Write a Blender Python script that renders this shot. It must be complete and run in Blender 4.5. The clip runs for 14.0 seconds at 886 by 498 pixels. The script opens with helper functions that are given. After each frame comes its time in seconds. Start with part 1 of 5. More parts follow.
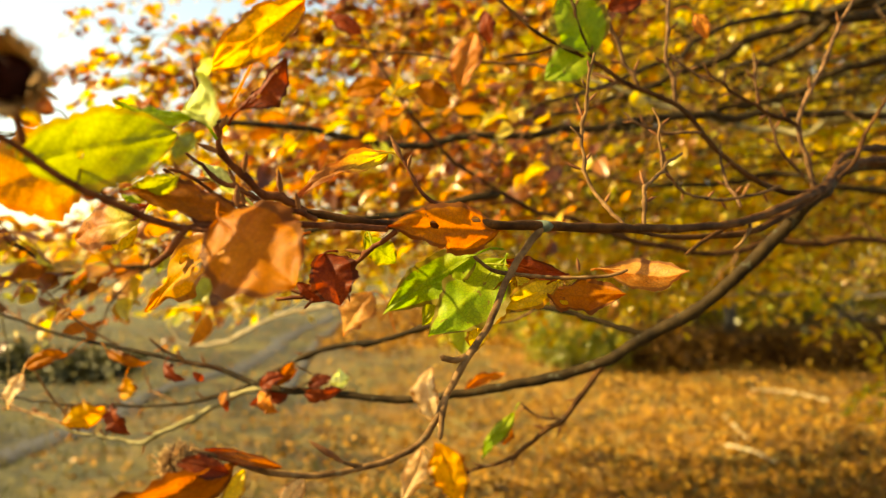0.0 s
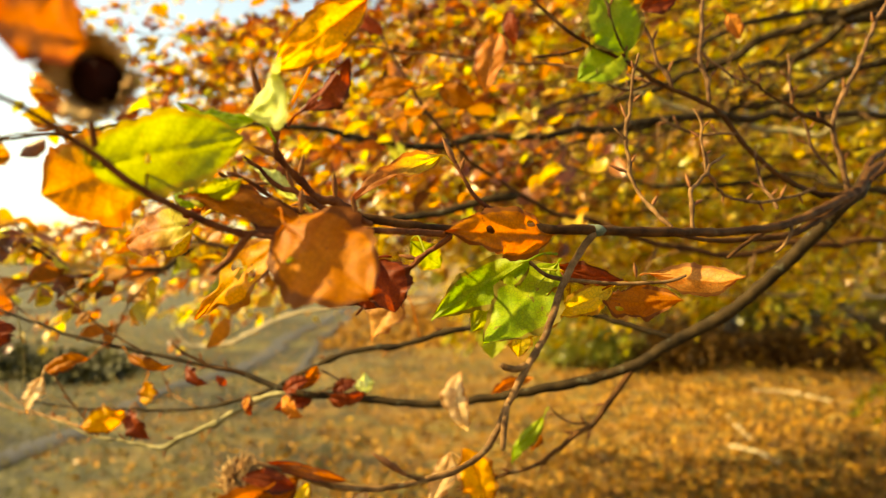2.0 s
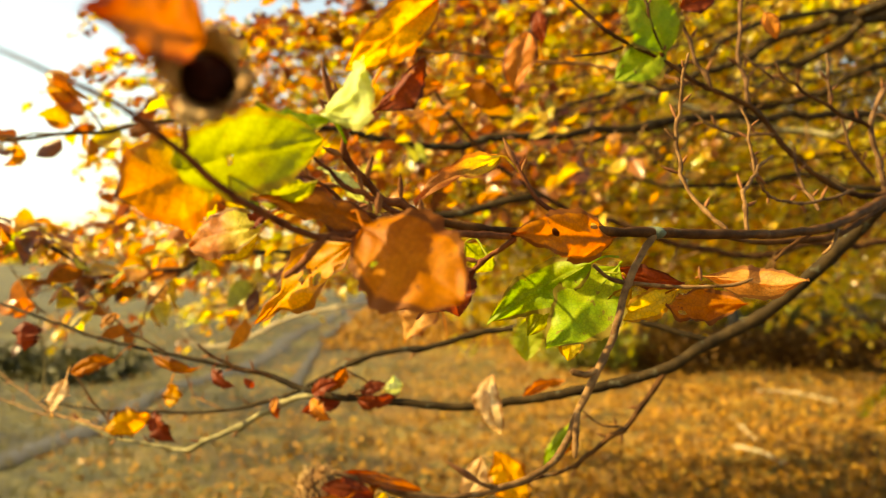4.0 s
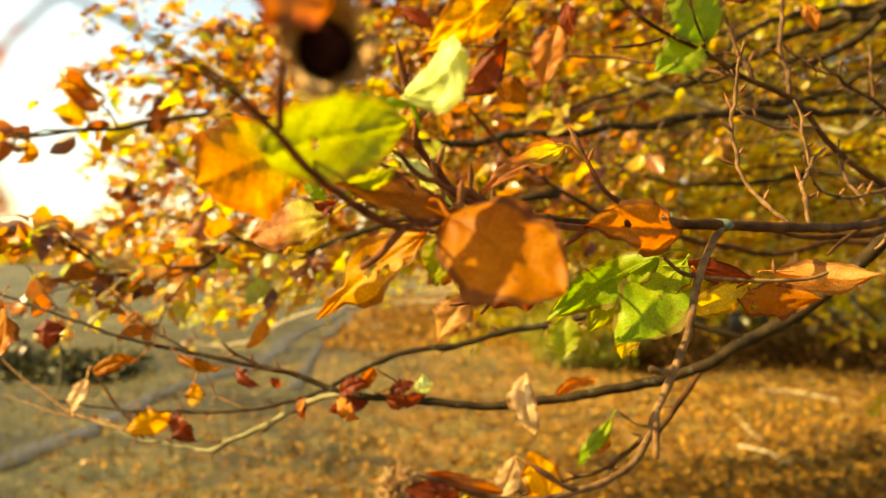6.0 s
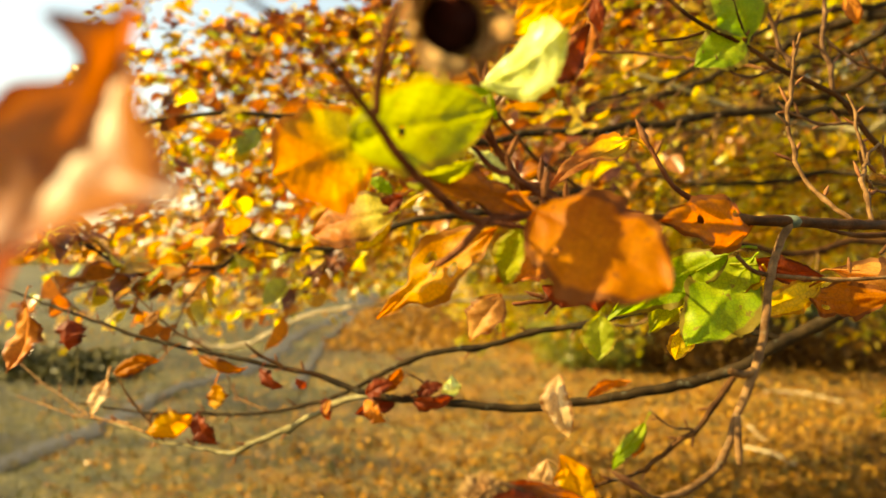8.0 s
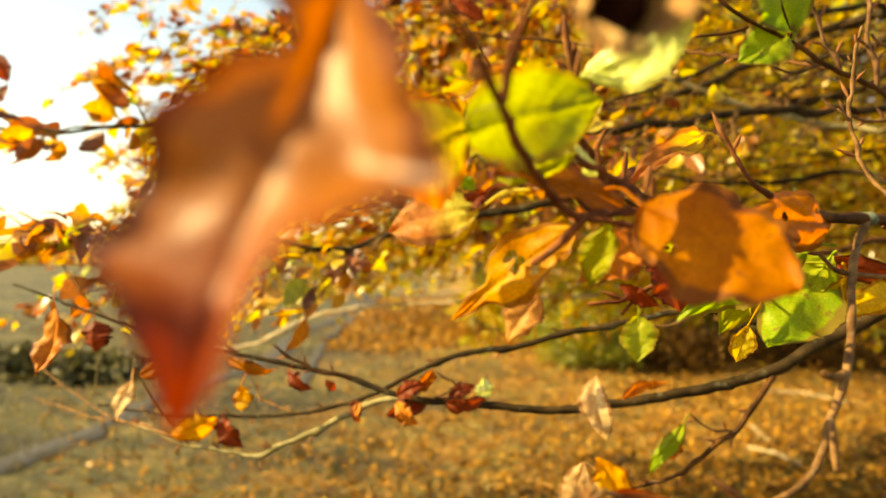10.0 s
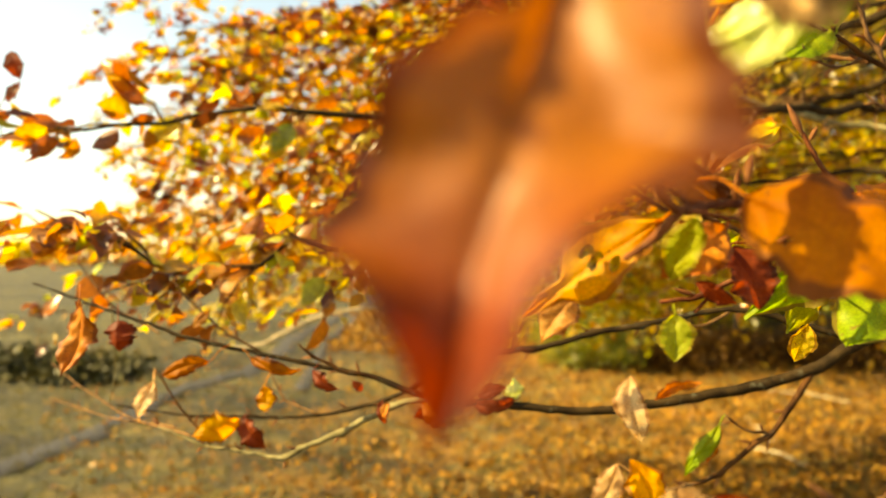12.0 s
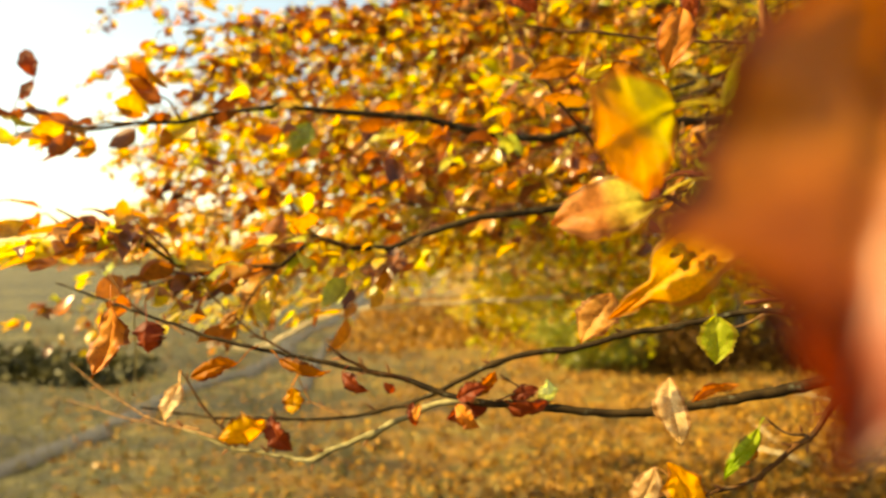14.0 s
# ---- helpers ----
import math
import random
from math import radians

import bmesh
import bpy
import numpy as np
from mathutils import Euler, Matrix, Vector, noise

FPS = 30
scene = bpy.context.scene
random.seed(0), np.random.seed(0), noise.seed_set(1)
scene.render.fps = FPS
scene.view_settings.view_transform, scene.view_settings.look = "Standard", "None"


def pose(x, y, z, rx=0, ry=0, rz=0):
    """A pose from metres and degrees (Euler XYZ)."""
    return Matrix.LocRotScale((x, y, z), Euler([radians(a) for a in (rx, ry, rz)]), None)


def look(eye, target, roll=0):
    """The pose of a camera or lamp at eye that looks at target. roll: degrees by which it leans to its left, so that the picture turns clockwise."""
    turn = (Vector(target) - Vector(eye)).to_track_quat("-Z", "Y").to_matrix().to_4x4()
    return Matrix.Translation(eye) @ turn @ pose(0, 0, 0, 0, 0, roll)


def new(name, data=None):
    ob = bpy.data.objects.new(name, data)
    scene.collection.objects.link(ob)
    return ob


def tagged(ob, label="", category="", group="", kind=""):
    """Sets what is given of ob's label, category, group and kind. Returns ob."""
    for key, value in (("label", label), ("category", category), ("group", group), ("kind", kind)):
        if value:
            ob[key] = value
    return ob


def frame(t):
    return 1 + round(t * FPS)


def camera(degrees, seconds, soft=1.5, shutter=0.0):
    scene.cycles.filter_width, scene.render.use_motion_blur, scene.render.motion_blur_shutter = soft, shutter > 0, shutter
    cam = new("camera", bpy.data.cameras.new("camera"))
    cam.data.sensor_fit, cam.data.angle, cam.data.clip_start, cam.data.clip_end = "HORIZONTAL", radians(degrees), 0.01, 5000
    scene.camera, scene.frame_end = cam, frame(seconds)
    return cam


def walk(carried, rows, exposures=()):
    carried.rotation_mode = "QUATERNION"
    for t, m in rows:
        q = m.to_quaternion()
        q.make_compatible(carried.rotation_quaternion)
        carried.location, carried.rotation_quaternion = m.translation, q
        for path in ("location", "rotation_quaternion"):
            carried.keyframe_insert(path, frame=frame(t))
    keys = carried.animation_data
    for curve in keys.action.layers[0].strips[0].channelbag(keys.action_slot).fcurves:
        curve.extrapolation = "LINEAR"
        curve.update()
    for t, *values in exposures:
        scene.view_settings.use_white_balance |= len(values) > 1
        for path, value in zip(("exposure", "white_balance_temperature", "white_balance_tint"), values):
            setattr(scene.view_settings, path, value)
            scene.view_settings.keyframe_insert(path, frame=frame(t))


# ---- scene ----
FOV = 65.5
cam = camera(FOV, 14.0, soft=1.2)
cam.data.dof.use_dof = True
cam.data.dof.focus_distance = 0.48
cam.data.dof.aperture_fstop = 5.4
METRES = 0.28
EYE = 1.7
TILT = 0.0
ROWS = [
    (0.0, 0.0, 0.0, 0.0, 0.0, 0.0, -0.0),
    (0.5, -0.0307, 0.0126, 0.0018, -0.03, -0.01, 0.02),
    (1.0, -0.0611, 0.0211, 0.0035, -0.05, 0.02, 0.03),
    (1.5, -0.0911, 0.0285, 0.0059, -0.06, 0.04, 0.04),
    (2.0, -0.1235, 0.0375, 0.0114, -0.06, 0.01, 0.02),
    (2.5, -0.1589, 0.0461, 0.018, -0.05, -0.01, -0.02),
    (3.0, -0.1906, 0.0519, 0.0189, -0.03, -0.01, -0.02),
    (5.5, -0.3668, 0.106, 0.0081, -0.14, 0.01, 0.03),
    (6.0, -0.3994, 0.1238, 0.0021, -0.17, 0.0, 0.03),
    (6.5, -0.4297, 0.1408, -0.0024, -0.17, 0.01, -0.02),
    (7.0, -0.4559, 0.1574, -0.0059, -0.17, 0.02, 0.01),
    (7.5, -0.4858, 0.1711, -0.0071, -0.16, 0.04, 0.02),
    (8.0, -0.5248, 0.1839, -0.0051, -0.15, 0.05, -0.0),
    (10.5, -0.7024, 0.2434, -0.0126, -0.28, 0.09, 0.05),
    (11.0, -0.7353, 0.2562, -0.0176, -0.28, 0.1, 0.02),
    (11.5, -0.7661, 0.2672, -0.0186, -0.29, 0.11, 0.02),
    (12.0, -0.794, 0.2815, -0.0177, -0.28, 0.1, 0.04),
    (12.5, -0.8249, 0.2974, -0.0188, -0.27, 0.12, 0.06),
    (13.0, -0.8647, 0.3108, -0.019, -0.31, 0.11, 0.04),
    (13.5, -0.9054, 0.3194, -0.0194, -0.37, 0.11, -0.02),
    (14.0, -0.9371, 0.3247, -0.0194, -0.39, 0.12, -0.0),
]
walk(cam, [(t, pose(0, 0, EYE, TILT) @ pose(METRES * x, METRES * y, METRES * z, 90 + pitch, roll, yaw)) for t, x, y, z, yaw, pitch, roll in ROWS],
     [(0.0, 1.82, 10900, 4), (14.0, 1.82, 10900, 4)])

# ---- light: a low warm autumn sun and the sky ----
SUN_ELEVATION, SUN_TURN = 37.0, 96.0   # degrees; the turn runs to the left from straight ahead
world = bpy.data.worlds.new("sky")
scene.world = world
world.use_nodes = True
wn = world.node_tree.nodes
sky = wn.new("ShaderNodeTexSky")
sky.sky_type = "NISHITA"
sky.sun_disc = False
sky.sun_elevation = radians(SUN_ELEVATION)
sky.sun_rotation = radians(-SUN_TURN)
sky.dust_density = 1.0
world.node_tree.links.new(sky.outputs[0], wn["Background"].inputs[0])
wn["Background"].inputs[1].default_value = 0.100
sun = new("sun", bpy.data.lights.new("sun", "SUN"))
sun.data.energy, sun.data.angle, sun.data.color = 5.0, radians(0.6), (1.0, 0.875, 0.585)
a, e = radians(SUN_TURN), radians(SUN_ELEVATION)
to_sun = Vector((-math.sin(a) * math.cos(e), math.cos(a) * math.cos(e), math.sin(e)))
sun.matrix_world = look(to_sun * 30, (0, 0, 0))


# ---- materials ----
def shader(name):
    m = bpy.data.materials.new(name)
    m.use_nodes = True
    m.node_tree.nodes.clear()
    return m, m.node_tree.nodes, m.node_tree.links


def node(nodes, kind, **values):
    n = nodes.new("ShaderNode" + kind)
    for k, v in values.items():
        n.inputs[k.replace("_", " ")].default_value = v
    return n


def ramp(nodes, links, source, stops):
    n = nodes.new("ShaderNodeValToRGB")
    while len(n.color_ramp.elements) < len(stops):
        n.color_ramp.elements.new(0.5)
    for el, (p, c) in zip(n.color_ramp.elements, stops):
        el.position = p
        el.color = (*c, 1) if isinstance(c, tuple) else (c, c, c, 1)
    links.new(source, n.inputs[0])
    return n.outputs[0]


def mixed(nodes, links, factor, one, two, blend="MIX"):
    n = nodes.new("ShaderNodeMix")
    n.data_type, n.blend_type = "RGBA", blend
    for sock, v in ((n.inputs[0], factor), (n.inputs[6], one), (n.inputs[7], two)):
        if isinstance(v, tuple):
            sock.default_value = (*v, 1)
        elif isinstance(v, (int, float)):
            sock.default_value = v
        else:
            links.new(v, sock)
    return n.outputs[2]


def maths(nodes, links, op, one, two=0.0):
    n = nodes.new("ShaderNodeMath")
    n.operation = op
    for sock, v in zip(n.inputs, (one, two)):
        if isinstance(v, (int, float)):
            sock.default_value = v
        else:
            links.new(v, sock)
    return n.outputs[0]


def noise_of(nodes, links, scale, detail=4.0, coords=None, rough=0.55):
    n = node(nodes, "TexNoise", Scale=scale, Detail=detail, Roughness=rough)
    if coords is not None:
        links.new(coords, n.inputs["Vector"])
    return n.outputs[0]


def leafy(nodes, links, colour, bump=None, through_part=0.6, roughness=0.5, glow=1.25, gloss=0.2):
    """A thin leaf: a satin upper surface and light that shines through."""
    out = nodes.new("ShaderNodeOutputMaterial")
    top = node(nodes, "BsdfPrincipled", Roughness=roughness)
    top.inputs["Specular IOR Level"].default_value = gloss
    links.new(colour, top.inputs["Base Color"])
    thin = nodes.new("ShaderNodeBsdfTranslucent")
    warm = nodes.new("ShaderNodeGamma")
    warm.inputs[1].default_value = glow
    bright = mixed(nodes, links, 1.0, colour, (1.4, 1.35, 1.1), "MULTIPLY")
    links.new(bright, warm.inputs[0])
    links.new(warm.outputs[0], thin.inputs[0])
    if bump is not None:
        b = node(nodes, "Bump", Strength=0.55, Distance=0.0006)
        links.new(bump, b.inputs["Height"])
        links.new(b.outputs[0], top.inputs["Normal"])
    both = nodes.new("ShaderNodeMixShader")
    both.inputs[0].default_value = through_part
    links.new(top.outputs[0], both.inputs[1])
    links.new(thin.outputs[0], both.inputs[2])
    links.new(both.outputs[0], out.inputs[0])


def leaf_material(name, main, second, edge, spread=0.5, through_part=0.6, roughness=0.5, gloss=0.2, heel=None, heel_end=0.5):
    """A beech leaf: two colours that run into each other, side veins, brown specks and a dry edge."""
    m, n, l = shader(name)
    co = n.new("ShaderNodeTexCoord")
    parts = n.new("ShaderNodeSeparateXYZ")
    l.new(co.outputs["UV"], parts.inputs[0])
    info = n.new("ShaderNodeObjectInfo")
    big = noise_of(n, l, 38.0, 3.0, co.outputs["Object"])
    fine = noise_of(n, l, 420.0, 5.0, co.outputs["Object"])
    blot = maths(n, l, "ADD", big, maths(n, l, "MULTIPLY", fine, 0.25))
    base = ramp(n, l, blot, [(spread, main), (spread + 0.28, second)])
    if heel is not None:
        # the part next to the stalk has kept another colour; the dry copper leaf gets its shaded tip this way
        run = maths(n, l, "ADD", parts.outputs[0], maths(n, l, "MULTIPLY", big, 0.4))
        base = mixed(n, l, ramp(n, l, run, [(heel_end, 1.0), (heel_end + 0.3, 0.0)]), base, heel)
    half = maths(n, l, "ABSOLUTE", parts.outputs[1])
    cells = node(n, "TexVoronoi", Scale=330.0)
    cells.feature = "DISTANCE_TO_EDGE"
    l.new(co.outputs["Object"], cells.inputs["Vector"])
    net = ramp(n, l, cells.outputs["Distance"], [(0.0, 0.84), (0.16, 1.04)])
    base = mixed(n, l, 1.0, base, net, "MULTIPLY")
    rim = ramp(n, l, maths(n, l, "ADD", half, maths(n, l, "MULTIPLY", big, 0.35)), [(0.94, 0.0), (1.2, 0.8)])
    base = mixed(n, l, rim, base, edge)
    specks = ramp(n, l, noise_of(n, l, 210.0, 2.0, co.outputs["Object"]), [(0.66, 0.0), (0.72, 0.75)])
    base = mixed(n, l, specks, base, edge)
    # side veins run forward from the midrib
    run = maths(n, l, "SUBTRACT", maths(n, l, "MULTIPLY", parts.outputs[0], 9.0), maths(n, l, "MULTIPLY", half, 2.2))
    wave = maths(n, l, "PINGPONG", run, 0.5)
    vein = ramp(n, l, wave, [(0.0, 1.0), (0.10, 0.0)])
    mid = ramp(n, l, half, [(0.0, 1.0), (0.05, 0.0)])
    lines = maths(n, l, "MAXIMUM", vein, mid)
    base = mixed(n, l, maths(n, l, "MULTIPLY", lines, 0.20), base, mixed(n, l, 1.0, base, (0.72, 0.62, 0.5) if main[0] > main[1] else (1.25, 1.2, 1.6), "MULTIPLY"))
    tone = ramp(n, l, info.outputs["Random"], [(0.0, 0.82), (1.0, 1.12)])
    base = mixed(n, l, 1.0, base, tone, "MULTIPLY")
    relief = maths(n, l, "ADD", maths(n, l, "MULTIPLY", wave, 1.4), maths(n, l, "MULTIPLY", fine, 0.5))
    leafy(n, l, base, relief, through_part, roughness, 1.25, gloss)
    return m


def foliage_material(name, stops, through_part=0.5, gloss=0.7):
    """Many leaves in one mesh, each with its own colour."""
    m, n, l = shader(name)
    geo = n.new("ShaderNodeNewGeometry")
    co = n.new("ShaderNodeTexCoord")
    col = ramp(n, l, geo.outputs["Random Per Island"], stops)
    for s in n:
        if s.type == "VALTORGB":
            s.color_ramp.interpolation = "LINEAR"
    grain = noise_of(n, l, 90.0, 4.0, co.outputs["Object"])
    col = mixed(n, l, 1.0, col, ramp(n, l, grain, [(0.3, 0.65), (0.7, 1.2)]), "MULTIPLY")
    leafy(n, l, col, None, through_part, 0.36, gloss=gloss)
    return m


def bark_material(name, dark, light, lichen=0.0, scale=1.0):
    m, n, l = shader(name)
    out = n.new("ShaderNodeOutputMaterial")
    co = n.new("ShaderNodeTexCoord")
    b = node(n, "BsdfPrincipled", Roughness=0.68)
    b.inputs["Specular IOR Level"].default_value = 0.06
    big = noise_of(n, l, 45.0 * scale, 5.0, co.outputs["Object"])
    fine = noise_of(n, l, 600.0 * scale, 4.0, co.outputs["Object"], 0.7)
    col = ramp(n, l, big, [(0.35, dark), (0.68, light)])
    col = mixed(n, l, 1.0, col, ramp(n, l, fine, [(0.3, 0.6), (0.75, 1.25)]), "MULTIPLY")
    if lichen:
        spot = ramp(n, l, noise_of(n, l, 70.0 * scale, 6.0, co.outputs["Object"]), [(0.6, 0.0), (0.68, lichen)])
        col = mixed(n, l, spot, col, (0.30, 0.34, 0.24))
    l.new(col, b.inputs["Base Color"])
    bump = node(n, "Bump", Strength=0.7, Distance=0.0008 / scale)
    l.new(maths(n, l, "ADD", big, fine), bump.inputs["Height"])
    l.new(bump.outputs[0], b.inputs["Normal"])
    l.new(b.outputs[0], out.inputs[0])
    return m


SHOOT = bark_material("shoot_bark", (0.055, 0.015, 0.007), (0.19, 0.064, 0.024), 0.04, 2.0)
BARK = bark_material("beech_bark", (0.026, 0.010, 0.0035), (0.110, 0.046, 0.014), 0.06)
TWIG = bark_material("twig_bark", (0.062, 0.029, 0.011), (0.235, 0.125, 0.051), 0.1, 2.0)
GREYTWIG = bark_material("grey_brown_twig", (0.050, 0.024, 0.012), (0.20, 0.105, 0.050), 0.08, 2.0)
# mossy bark, its colour darkened to stand for shade deep in the crown
MOSSY_SHADE = bark_material("mossy_shade_bark", (0.013, 0.008, 0.0035), (0.045, 0.027, 0.010), 0.15)
STICK = bark_material("dry_stick", (0.30, 0.24, 0.15), (0.52, 0.44, 0.30), 0.2, 0.5)
LICHEN = bark_material("lichen", (0.05, 0.065, 0.045), (0.13, 0.16, 0.11), 0.1, 2.0)
PALE = bark_material("pale_bark", (0.12, 0.10, 0.045), (0.27, 0.23, 0.115), 0.4)
TRUNK = bark_material("trunk_bark", (0.06, 0.05, 0.04), (0.16, 0.14, 0.11), 0.6, 0.15)
BUD = bark_material("bud_scale", (0.12, 0.040, 0.016), (0.30, 0.135, 0.055), 0.0, 2.0)
FUZZ = bark_material("husk_fuzz", (0.20, 0.095, 0.036), (0.58, 0.38, 0.17), 0.0, 2.0)
# maroon inside of the husk, blackened for the shade in its hollow
HUSK_HOLLOW = bark_material("husk_hollow_shade", (0.012, 0.003, 0.002), (0.04, 0.009, 0.006), 0.0, 2.0)
ORANGE = leaf_material("leaf_orange", (0.45, 0.162, 0.011), (0.33, 0.096, 0.008), (0.13, 0.045, 0.015), gloss=0.14)
RUSSET = leaf_material("leaf_russet", (0.34, 0.120, 0.012), (0.26, 0.075, 0.009), (0.10, 0.03, 0.01))
AMBER = leaf_material("leaf_amber", (0.74, 0.40, 0.018), (0.66, 0.28, 0.016), (0.22, 0.07, 0.015))
YELLOW = leaf_material("leaf_yellow", (0.64, 0.50, 0.06), (0.60, 0.41, 0.04), (0.30, 0.13, 0.02))
# pale tan leaf, whitened so that strong sunlight is in the colour
CREAM = leaf_material("leaf_cream_lit", (0.74, 0.58, 0.36), (0.58, 0.36, 0.16), (0.30, 0.14, 0.05))
GOLD = leaf_material("leaf_gold", (0.76, 0.42, 0.020), (0.66, 0.27, 0.016), (0.26, 0.09, 0.015))
SALMON = leaf_material("leaf_salmon_yellow", (0.46, 0.21, 0.07), (0.40, 0.16, 0.045), (0.30, 0.10, 0.03), 0.3, heel=(0.62, 0.46, 0.06), heel_end=0.42)
AMBERLIME = leaf_material("leaf_amber_lime", (0.50, 0.26, 0.030), (0.46, 0.19, 0.020), (0.42, 0.14, 0.02), 0.4, heel=(0.42, 0.35, 0.04), heel_end=0.45)
LIME = leaf_material("leaf_lime", (0.32, 0.36, 0.032), (0.36, 0.36, 0.032), (0.30, 0.22, 0.03), 0.58)
TANRIM = leaf_material("leaf_tan_yellow_base", (0.50, 0.22, 0.06), (0.42, 0.15, 0.04), (0.16, 0.06, 0.02), heel=(0.62, 0.54, 0.10), heel_end=0.42)
GREEN = leaf_material("leaf_green", (0.20, 0.31, 0.022), (0.34, 0.39, 0.032), (0.20, 0.12, 0.03), 0.54)
RED = leaf_material("leaf_red_brown", (0.30, 0.058, 0.014), (0.19, 0.034, 0.011), (0.08, 0.025, 0.012))
TAN = leaf_material("leaf_tan", (0.56, 0.29, 0.085), (0.42, 0.18, 0.04), (0.20, 0.08, 0.03))
# dry copper leaf; the dark red beyond the heel is shade put into the colour
DRY = leaf_material("leaf_dry_copper_shaded_tip", (0.26, 0.040, 0.004), (0.18, 0.024, 0.004), (0.09, 0.012, 0.004), 0.52, 0.54, 0.44, 0.45, heel=(0.37, 0.122, 0.016), heel_end=0.72)
# light green leaf made paler still, with its sunlit sheen in the colour
PALEGREEN = leaf_material("leaf_pale_green_lit", (0.62, 0.66, 0.28), (0.50, 0.58, 0.12), (0.35, 0.36, 0.08), 0.5, 0.4, 0.32, 0.6)
COPPER = leaf_material("leaf_copper", (0.42, 0.12, 0.014), (0.54, 0.20, 0.03), (0.15, 0.04, 0.012), 0.5, 0.35, 0.55)
FOL_RUST = foliage_material("foliage_rust", [(0.0, (0.10, 0.030, 0.012)), (0.3, (0.32, 0.105, 0.020)), (0.55, (0.48, 0.215, 0.028)), (0.75, (0.54, 0.35, 0.035)), (0.90, (0.54, 0.46, 0.055)), (1.0, (0.26, 0.33, 0.04))])
FOL_GOLD = foliage_material("foliage_gold", [(0.0, (0.28, 0.10, 0.014)), (0.22, (0.46, 0.23, 0.02)), (0.55, (0.54, 0.37, 0.03)), (0.8, (0.47, 0.40, 0.04)), (1.0, (0.26, 0.30, 0.03))])
FOL_OLIVE = foliage_material("foliage_olive", [(0.0, (0.42, 0.22, 0.026)), (0.25, (0.68, 0.48, 0.044)), (0.65, (0.60, 0.52, 0.046)), (1.0, (0.34, 0.38, 0.038))], 0.56)
# darker copy of the olive foliage; the wood's inner shade is in its colour
FOL_OLIVE_SHADE = foliage_material("foliage_olive_shade", [(0.0, (0.09, 0.046, 0.008)), (0.4, (0.17, 0.115, 0.012)), (1.0, (0.09, 0.095, 0.012))], 0.35)
FOL_GREEN = foliage_material("foliage_green", [(0.0, (0.14, 0.17, 0.022)), (0.5, (0.22, 0.25, 0.03)), (0.85, (0.32, 0.30, 0.035)), (1.0, (0.42, 0.32, 0.03))])
FOL_RED = foliage_material("foliage_red_brown", [(0.0, (0.08, 0.020, 0.010)), (0.4, (0.24, 0.066, 0.018)), (0.7, (0.42, 0.165, 0.024)), (0.88, (0.54, 0.32, 0.035)), (1.0, (0.42, 0.42, 0.05))])
FOL_LITTER = foliage_material("leaf_litter", [(0.0, (0.08, 0.034, 0.007)), (0.4, (0.26, 0.118, 0.018)), (0.85, (0.38, 0.19, 0.030)), (1.0, (0.48, 0.28, 0.055))], 0.25, 0.12)
# dark russet that carries the band of shade under the beech
FOL_SHADE_BAND = foliage_material("foliage_russet_shade", [(0.0, (0.03, 0.014, 0.004)), (0.7, (0.10, 0.046, 0.010)), (1.0, (0.22, 0.11, 0.022))], 0.25, 0.12)
# dark grey-green for the clumps that stand for shade on the field
FOL_FIELD_SHADE = foliage_material("foliage_field_shade", [(0.0, (0.025, 0.028, 0.012)), (0.6, (0.07, 0.066, 0.03)), (1.0, (0.16, 0.14, 0.06))], 0.2, 0.12)
FOL_GRASS = foliage_material("grass_blades", [(0.0, (0.04, 0.052, 0.014)), (0.5, (0.10, 0.092, 0.027)), (1.0, (0.22, 0.17, 0.06))], 0.35, 0.12)


def single_material(name, stops, through_part=0.5, gloss=0.7):
    """A leaf on an object of its own, its colour by the object's random number."""
    m, n, l = shader(name)
    info, co = n.new("ShaderNodeObjectInfo"), n.new("ShaderNodeTexCoord")
    col = ramp(n, l, info.outputs["Random"], stops)
    grain = noise_of(n, l, 6.0, 5.0, co.outputs["Object"])
    col = mixed(n, l, 1.0, col, ramp(n, l, grain, [(0.3, 0.6), (0.7, 1.2)]), "MULTIPLY")
    leafy(n, l, col, None, through_part, 0.36, gloss=gloss)
    return m


ONE_RUST = single_material("single_leaf_rust", [(0.0, (0.10, 0.030, 0.012)), (0.3, (0.32, 0.105, 0.020)), (0.55, (0.48, 0.215, 0.028)), (0.75, (0.54, 0.35, 0.035)), (0.90, (0.54, 0.46, 0.055)), (1.0, (0.26, 0.33, 0.04))])
ONE_OLIVE = single_material("single_leaf_olive", [(0.0, (0.38, 0.15, 0.016)), (0.35, (0.48, 0.30, 0.026)), (1.0, (0.28, 0.30, 0.026))])
ONE_LITTER = single_material("single_fallen_leaf", [(0.0, (0.08, 0.034, 0.007)), (0.4, (0.26, 0.118, 0.018)), (0.85, (0.38, 0.19, 0.030)), (1.0, (0.48, 0.28, 0.055))], 0.25, 0.12)


